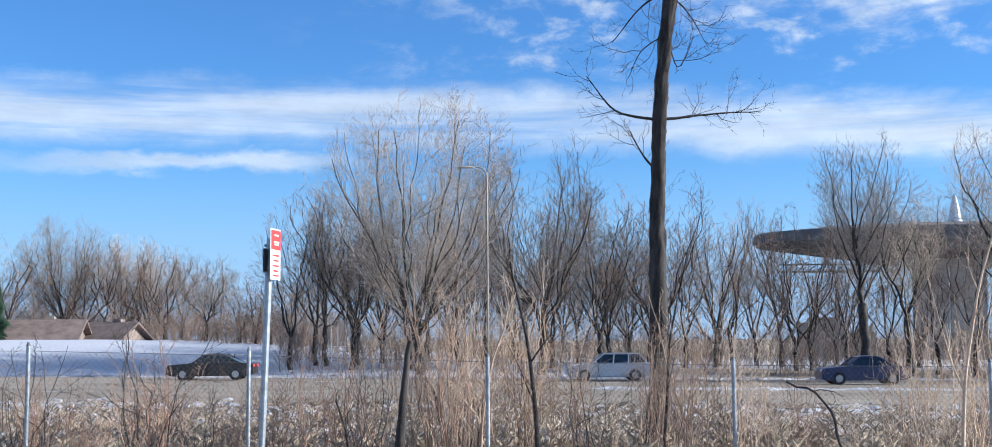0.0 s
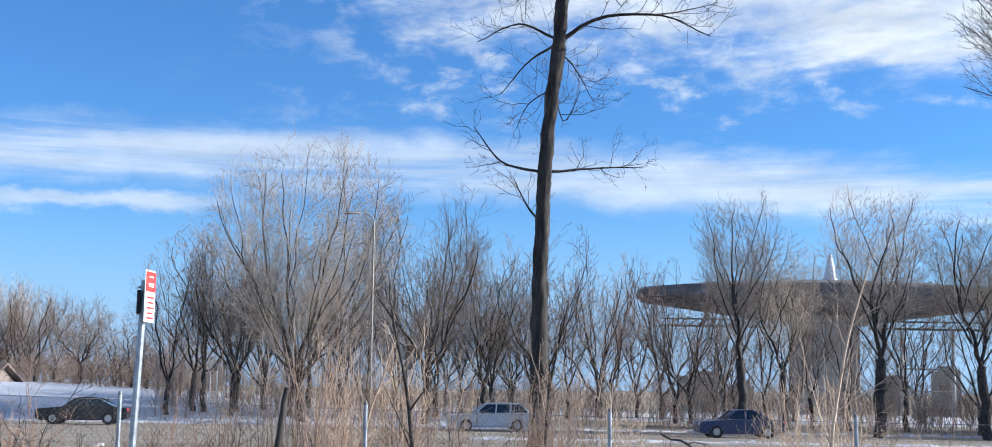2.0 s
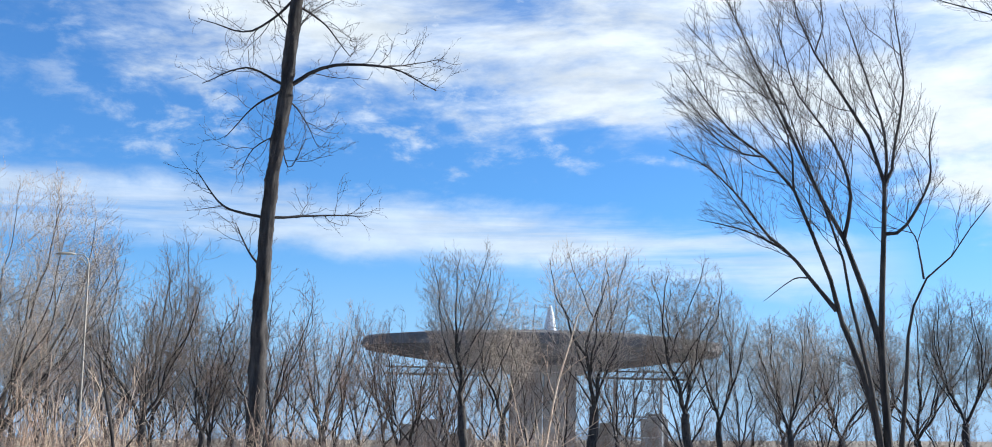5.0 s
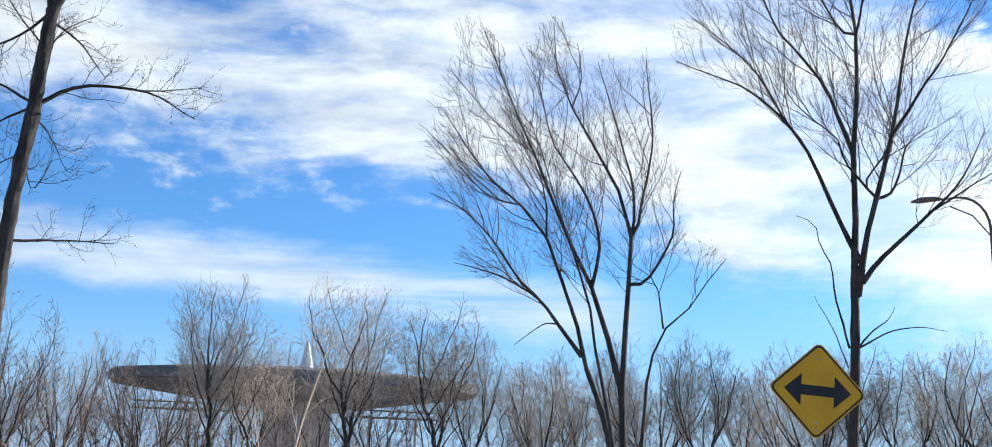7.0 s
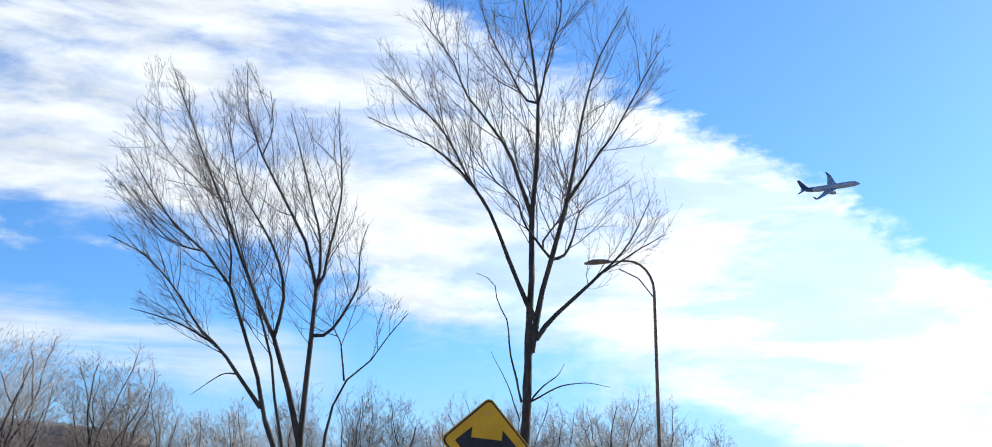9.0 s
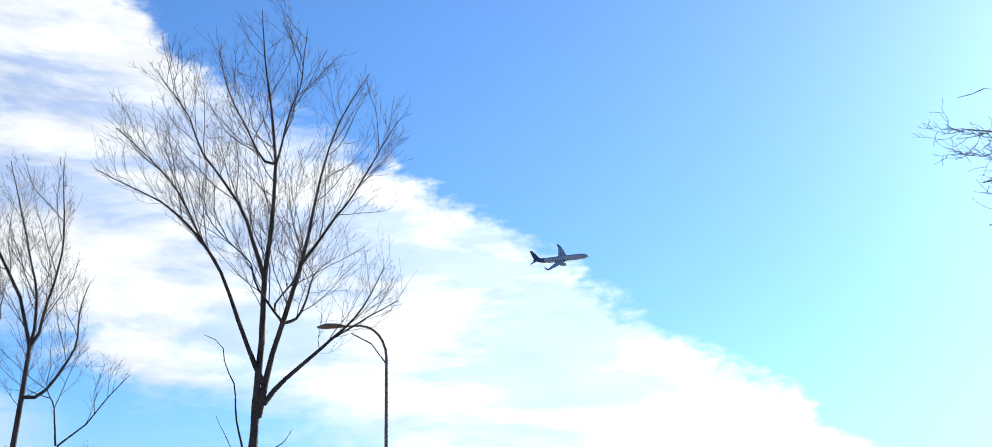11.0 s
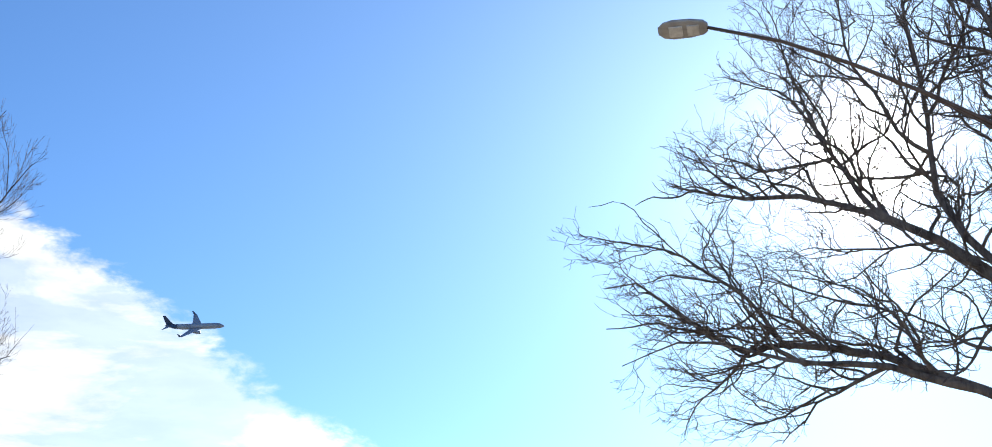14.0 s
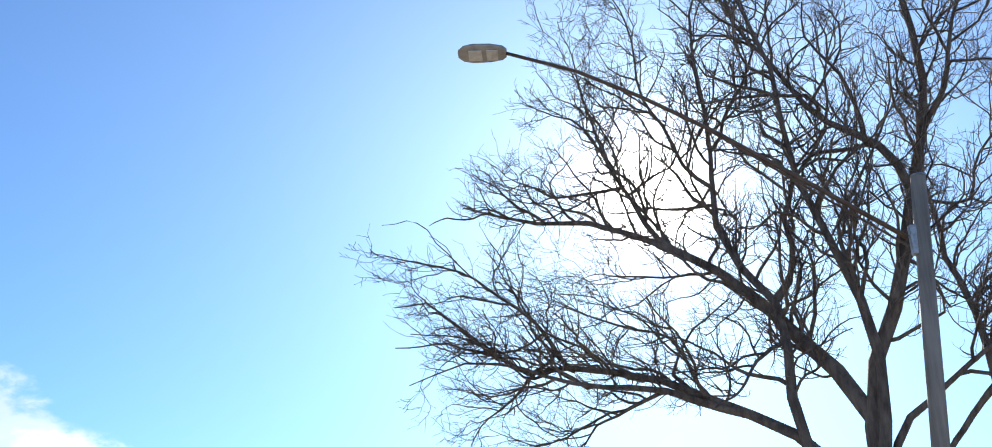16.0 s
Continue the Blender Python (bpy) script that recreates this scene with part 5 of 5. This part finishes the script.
def snow_berm():
    """Low ridge of ploughed snow along the road."""
    rng = np.random.RandomState(41)
    for y0, x0, x1, w, h in ((55.0, 4.0, 46.0, 0.55, 0.16), (72.6, -40.0, 40.0, 0.8, 0.28)):
        bm, rows = bmesh.new(), []
        for x in np.arange(x0, x1, 0.35):
            z = -0.62 - 0.012 * x + (0.08 if y0 < 70 else -0.05)
            g = max(0.12, rng.uniform(0.5, 1.25) * (0.6 + 0.5 * noise.noise((x * 0.5, y0, 0))))
            y = y0 + rng.normal(0, 0.12)
            rows.append([bm.verts.new((x, y + dy * w * g, z + dz * h * g)) for dy, dz in ((-1.0, -0.1), (-0.5, 0.7), (0.05, 1.0), (0.5, 0.75), (1.0, -0.1))])
        for a, b in zip(rows, rows[1:]):
            for k in range(4):
                bm.faces.new((a[k], b[k], b[k + 1], a[k + 1]))
        tagged(part("snow_berm", bm, SNOW_BANK, smooth=True), "uneven ridge of old ploughed snow along the road", "snow", "snow ridges")


# ---------------------------------------------------------------- cars
def car(az, dist, turn, paint, label, length=4.5, height=1.45, suv=False):
    x, y, _ = at_bearing(az, dist)
    z = -0.62 - 0.012 * x + 0.09 * (1 - abs(y - 57.5) / 14)
    ob = thing("car", (x, y, z + 0.005), turn, label, "car", "cars on the road")
    L, H, W = length, height, 1.78
    belt = H * 0.62
    low = [(-L / 2, 0.32), (-L / 2 + 0.02, belt * 0.82), (-L * 0.47, belt * 0.93), (-L * 0.20, belt * 1.04), (L * (0.47 if suv else 0.33), belt * 1.06), (L / 2 - 0.03, belt * 0.98), (L / 2, 0.34), (L * 0.42, 0.22), (-L * 0.44, 0.22)]
    bm = prism(bmesh.new(), low, -W / 2, W / 2, 0.05)
    body = part("body", bm, paint, ob)
    back = L * (0.45 if suv else 0.36)
    glass = [(-L * 0.22, belt * 1.0), (-L * 0.06, H - 0.06), (L * (0.34 if suv else 0.14), H - 0.05), (back, belt * 1.02)]
    bm = prism(bmesh.new(), glass, -W / 2 + 0.10, W / 2 - 0.10, 0.03)
    for v in bm.verts:
        if v.co.z > belt * 1.2:
            v.co.y *= 0.86
    part("glass", bm, CAR_GLASS, ob)
    roof = [(-L * 0.075, H - 0.075), (-L * 0.03, H - 0.01), (L * 0.10, H), (L * (0.33 if suv else 0.13), H - 0.02), (L * (0.37 if suv else 0.17), H - 0.075)]
    bm = prism(bmesh.new(), roof, -W / 2 + 0.19, W / 2 - 0.19, 0.02)
    part("roof", bm, paint, ob)
    for s in (-1, 1):
        yy = s * (W / 2 - 0.155)
        for x0, x1 in ((-L * 0.215, -L * 0.065), (L * 0.04, L * 0.055), (back - 0.03, L * (0.35 if suv else 0.15)), (L * 0.22, L * 0.225)):
            if x1 > back and not suv:
                continue
            bm = bmesh.new()
            rod(bm, (x0, s * (W / 2 - 0.10), belt * 1.0), (x1, yy - s * 0.035, H - 0.05), 0.035, 0.03, 6)
            part("pillar", bm, paint, ob)
        for xw in (-L * 0.305, L * 0.295):
            bm = bmesh.new()
            rod(bm, (xw, s * (W / 2 - 0.2), 0.325), (xw, s * (W / 2 + 0.012), 0.325), 0.325, 0.325, 24)
            wheel = part("tyre", bm, TYRE, ob)
            bm = bmesh.new()
            rod(bm, (xw, s * (W / 2 - 0.1), 0.325), (xw, s * (W / 2 + 0.022), 0.325), 0.20, 0.18, 16)
            part("rim", bm, RIM, wheel)
        bm = bmesh.new()
        box(bm, (-L * 0.17, s * (W / 2 + 0.08), belt * 1.08), (0.14, 0.18, 0.12), None, 0.03)
        part("mirror", bm, paint, ob)
        bm = bmesh.new()
        box(bm, (-L / 2 + 0.06, s * 0.62, belt * 0.80), (0.16, 0.36, 0.13), None, 0.03)
        part("headlight", bm, LENS, ob)
        bm = bmesh.new()
        box(bm, (L / 2 - 0.04, s * 0.66, belt * 0.86), (0.12, 0.28, 0.16), None, 0.03)
        part("tail_light", bm, RED, ob)


# ---------------------------------------------------------------- houses, spruce, airliner
def house(az, dist, w, d, eave, ridge, turn, wall, label):
    x, y, z = at_bearing(az, dist)
    ob = thing("house", (x, y, z - 2.75), turn, label, "house", "low houses behind the snow bank")
    bm = bmesh.new()
    box(bm, (0, 0, eave / 2 - 0.3), (w, d, eave + 0.6))
    body = part("wall", bm, wall, ob)
    bm = bmesh.new()
    o = 0.5
    prism(bm, [(-d / 2 - o, eave - 0.1), (0, ridge), (d / 2 + o, eave - 0.1), (d / 2 + o, eave + 0.08), (0, ridge + 0.2), (-d / 2 - o, eave + 0.08)], -w / 2 - o, w / 2 + o)
    bm.transform(Matrix.Rotation(math.pi / 2, 4, "Z"))
    roof = part("roof", bm, ROOF, ob)
    bm = bmesh.new()
    prism(bm, [(-d / 2, eave - 0.05), (0, ridge - 0.05), (d / 2, eave - 0.05)], -w / 2 + 0.05, w / 2 - 0.05)
    bm.transform(Matrix.Rotation(math.pi / 2, 4, "Z"))
    part("gable", bm, wall, ob)
    bm = bmesh.new()
    box(bm, (w * 0.22, 0.3, ridge + 0.05), (0.7, 0.7, 0.8))
    part("chimney", bm, BRICK, roof)
    for i in range(3):
        bm = bmesh.new()
        x = (i - 1) * w * 0.3
        box(bm, (x, -d / 2 - 0.03, eave * 0.55), (1.5, 0.08, 1.2))
        win = part("window_frame", bm, WHITE_PAINT, ob)
        bm = bmesh.new()
        box(bm, (x, -d / 2 - 0.08, eave * 0.55), (1.3, 0.03, 1.0))
        part("pane", bm, CAR_GLASS, win)


def post_frame():
    """Pale posts and a low railed frame at the edge of the wood."""
    ob = thing("post_frame", at_bearing(-7.3, 88), 7.3, "pale metal posts and a low railed frame", "metal frame")
    for x, h in ((-0.45, 2.9), (0.0, 2.6), (0.55, 2.7)):
        bm = bmesh.new()
        rod(bm, (x, 0, -0.2), (x, 0, h), 0.06, 0.05, 8)
        part("post", bm, WHITE_PAINT, ob)
    for x in (-2.0, -1.3, 1.2, 1.9):
        bm = bmesh.new()
        rod(bm, (x, 0.3, -0.2), (x, 0.3, 1.2), 0.04, 0.04, 8)
        part("short_post", bm, WHITE_PAINT, ob)
    for a, b in ((-2.0, -1.3), (-1.3, 1.2), (1.2, 1.9)):
        for z in (0.6, 1.15):
            bm = bmesh.new()
            rod(bm, (a, 0.3, z), (b, 0.3, z), 0.025, 0.025, 6)
            part("rail", bm, WHITE_PAINT, ob)


def spruce(az, dist, height):
    ob = thing("spruce", at_bearing(az, dist), 0, "dark green spruce beside the houses", "tree")
    t = Tree(81, 0.1, -0.03, (25, 50), (0, 5), (0.2, 0.4), 0.03, segs=(2, 1))
    t.limb([(0, 0, -0.3), (0, 0, height * 0.5), (0, 0, height)], 0.16, 0.03, 0)
    t.mesh("trunk", (0,), BARK_DARK, ob)
    verts, faces = [], []
    rng = t.rng
    for i in range(2600):
        h = height * (0.08 + 0.92 * rng.rand() ** 1.25)
        r = (1 - h / height) * height * 0.30 * (0.75 + 0.25 * math.sin(h * 5.0)) * rng.uniform(0.35, 1.05)
        a = rng.uniform(0, math.tau)
        c = np.array((math.cos(a) * r, math.sin(a) * r, h - r * 0.28))
        out, side = np.array((math.cos(a), math.sin(a), -0.35)), np.array((-math.sin(a), math.cos(a), 0))
        s = rng.uniform(0.18, 0.36)
        k = len(verts)
        verts += [c - out * s, c + side * s * 0.32, c + out * s, c - side * s * 0.32, c + np.array((0, 0, 0.09))]
        faces += [(k, k + 1, k + 4), (k + 1, k + 2, k + 4), (k + 2, k + 3, k + 4), (k + 3, k, k + 4)]
    mesh_object("crown", verts, faces, SPRUCE, ob)


def airliner(az, el, dist):
    """Nose along +x; wings swept; a fin with a dark tail."""
    c = toward(az, el) * dist + Vector((0, 0, EYE))
    ob = thing("airliner", (0, 0, 0), 0, "pale twin-engine airliner climbing, dark blue tail", "airplane")
    right = Vector((math.cos(radians(az)), -math.sin(radians(az)), 0))
    away = Vector((math.sin(radians(az)), math.cos(radians(az)), 0))
    nose = (right * 0.95 + away * -0.30 + Vector((0, 0, 0.0))).normalized()
    span = nose.cross(Vector((0, 0, 1))).normalized() * -1
    up = nose.cross(span)
    if up.z < 0:
        up = -up
    roll = Matrix.Rotation(radians(40), 3, nose)
    span, up = roll @ span, roll @ up
    ob.matrix_basis = Matrix.Translation(c) @ Matrix((nose, span, up)).transposed().to_4x4()
    bm = bmesh.new()
    tube(bm, [(19.5, 0, -0.6), (18.8, 0, -0.5), (16.5, 0, -0.1), (13, 0, 0), (-8, 0, 0), (-14, 0, 0.5), (-18.5, 0, 1.1), (-19.5, 0, 1.3)], [0.15, 0.8, 1.6, 1.9, 1.9, 1.35, 0.5, 0.15], 16)
    body = part("fuselage", bm, PLANE_SHADED, ob, smooth=True)
    bm = bmesh.new()
    tube(bm, [(-11.0, 0, 0.22), (-14, 0, 0.5), (-18.4, 0, 1.1)], [1.72, 1.38, 0.53], 16)
    part("tail_cone", bm, PLANE_BLUE, ob, smooth=True)

    def blade(name, pts, t, mat, parent):
        bm = bmesh.new()
        lo, hi = [bm.verts.new(Vector(p) - Vector(t) * f) for p, f in pts], [bm.verts.new(Vector(p) + Vector(t) * f) for p, f in pts]
        bm.faces.new(lo)
        bm.faces.new(hi[::-1])
        n = len(pts)
        for i in range(n):
            bm.faces.new((lo[i], hi[i], hi[(i + 1) % n], lo[(i + 1) % n]))
        return part(name, bm, mat, parent)

    for s in (1, -1):
        wing = blade("wing", [((5.0, s * 1.2, -1.0), 1), ((-3.0, s * 17.5, 0.8), 0.4), ((-5.2, s * 17.5, 0.8), 0.4), ((-3.0, s * 5.5, -0.6), 0.9), ((-3.6, s * 1.2, -1.0), 1)], (0, 0, 0.3), PLANE_SHADED, ob)
        blade("winglet", [((-3.0, s * 17.5, 0.7), 1), ((-5.4, s * 18.2, 3.2), 0.5), ((-6.2, s * 18.2, 3.2), 0.5), ((-5.2, s * 17.5, 0.7), 1)], (0, 0.08, 0), PLANE_BLUE, wing)
        blade("tailplane", [((-14.8, s * 0.6, 1.0), 1), ((-18.2, s * 6.8, 1.6), 0.5), ((-19.6, s * 6.8, 1.6), 0.5), ((-18.0, s * 0.6, 1.0), 1)], (0, 0, 0.15), PLANE_SHADED, ob)
        bm = bmesh.new()
        tube(bm, [(5.0, s * 5.2, -2.0), (4.7, s * 5.2, -2.0), (2.5, s * 5.2, -2.0), (0.2, s * 5.2, -1.8)], [0.75, 1.0, 1.05, 0.55], 14)
        part("engine", bm, PLANE_SHADED, ob, smooth=True)
    blade("fin", [((-11.5, 0, 1.6), 1), ((-14.0, 0, 2.4), 1), ((-18.0, 0, 8.2), 0.5), ((-19.8, 0, 8.2), 0.5), ((-18.2, 0, 1.4), 1)], (0, 0.16, 0), PLANE_BLUE, ob)


build_ground()
build_road()
lone_trunk_tree()
fan_tree()
forked_tree()
gnarled_tree()
scatter_far_trees()
undergrowth()
dry_grass()
snow_rubble()
scatter_brush()
build_platform()
parking_sign()
warning_sign()
davit_lamp(-0.35, 63, 10.5, 0.7, 10, POLE_TAN, "slim tan street lamp bowing over the road", 0.52)
davit_lamp(52.15, 40, 10.5, 1.45, -51.9, POLE_BROWN, "brown street lamp on a bowed pole", 0.72)
wood_pole_lamp()
build_fence()
stump()
sapling(2.0, 15.6, 2.6, -0.35, 0.04, 91, "thin dark sapling in the dry brush", BARK_DARK)
sapling(-0.9, 15.4, 2.2, 0.5, 0.022, 92, "thin pale leaning sapling in the dry brush", STEM)
sapling(7.6, 17.2, 2.8, 0.4, 0.03, 93, "slim dark sapling beside the tall tree", BARK)
sapling(20.4, 15.8, 3.2, 0.6, 0.03, 94, "tall pale sapling in the dry brush", STEM)
sapling(-6.6, 15.0, 0.9, -0.2, 0.03, 95, "short dark broken sapling in the brush", BARK_DARK)
fallen_branch()
snow_berm()
car(-12.9, 68, 2, car_paint("black_paint", (0.012, 0.012, 0.014)), "black sedan on the road before the snow bank", 4.6, 1.42)
car(5.2, 68, 1, car_paint("silver_paint", (0.55, 0.56, 0.58)), "pale silver wagon half hidden by brush", 4.6, 1.52, True)
car(16.5, 65.5, -3, car_paint("blue_paint", (0.02, 0.035, 0.10)), "dark blue hatchback on the road", 4.4, 1.45)
house(-20.9, 110, 9, 6, 2.6, 4.2, 8, BRICK, "low brick house with a brown shingle roof")
house(-17.6, 113, 5.5, 5, 2.7, 4.1, -12, BRICK, "low tan house among bare trees")
spruce(-22.1, 108, 4.9)
post_frame()
airliner(59.75, 15.4, 820)
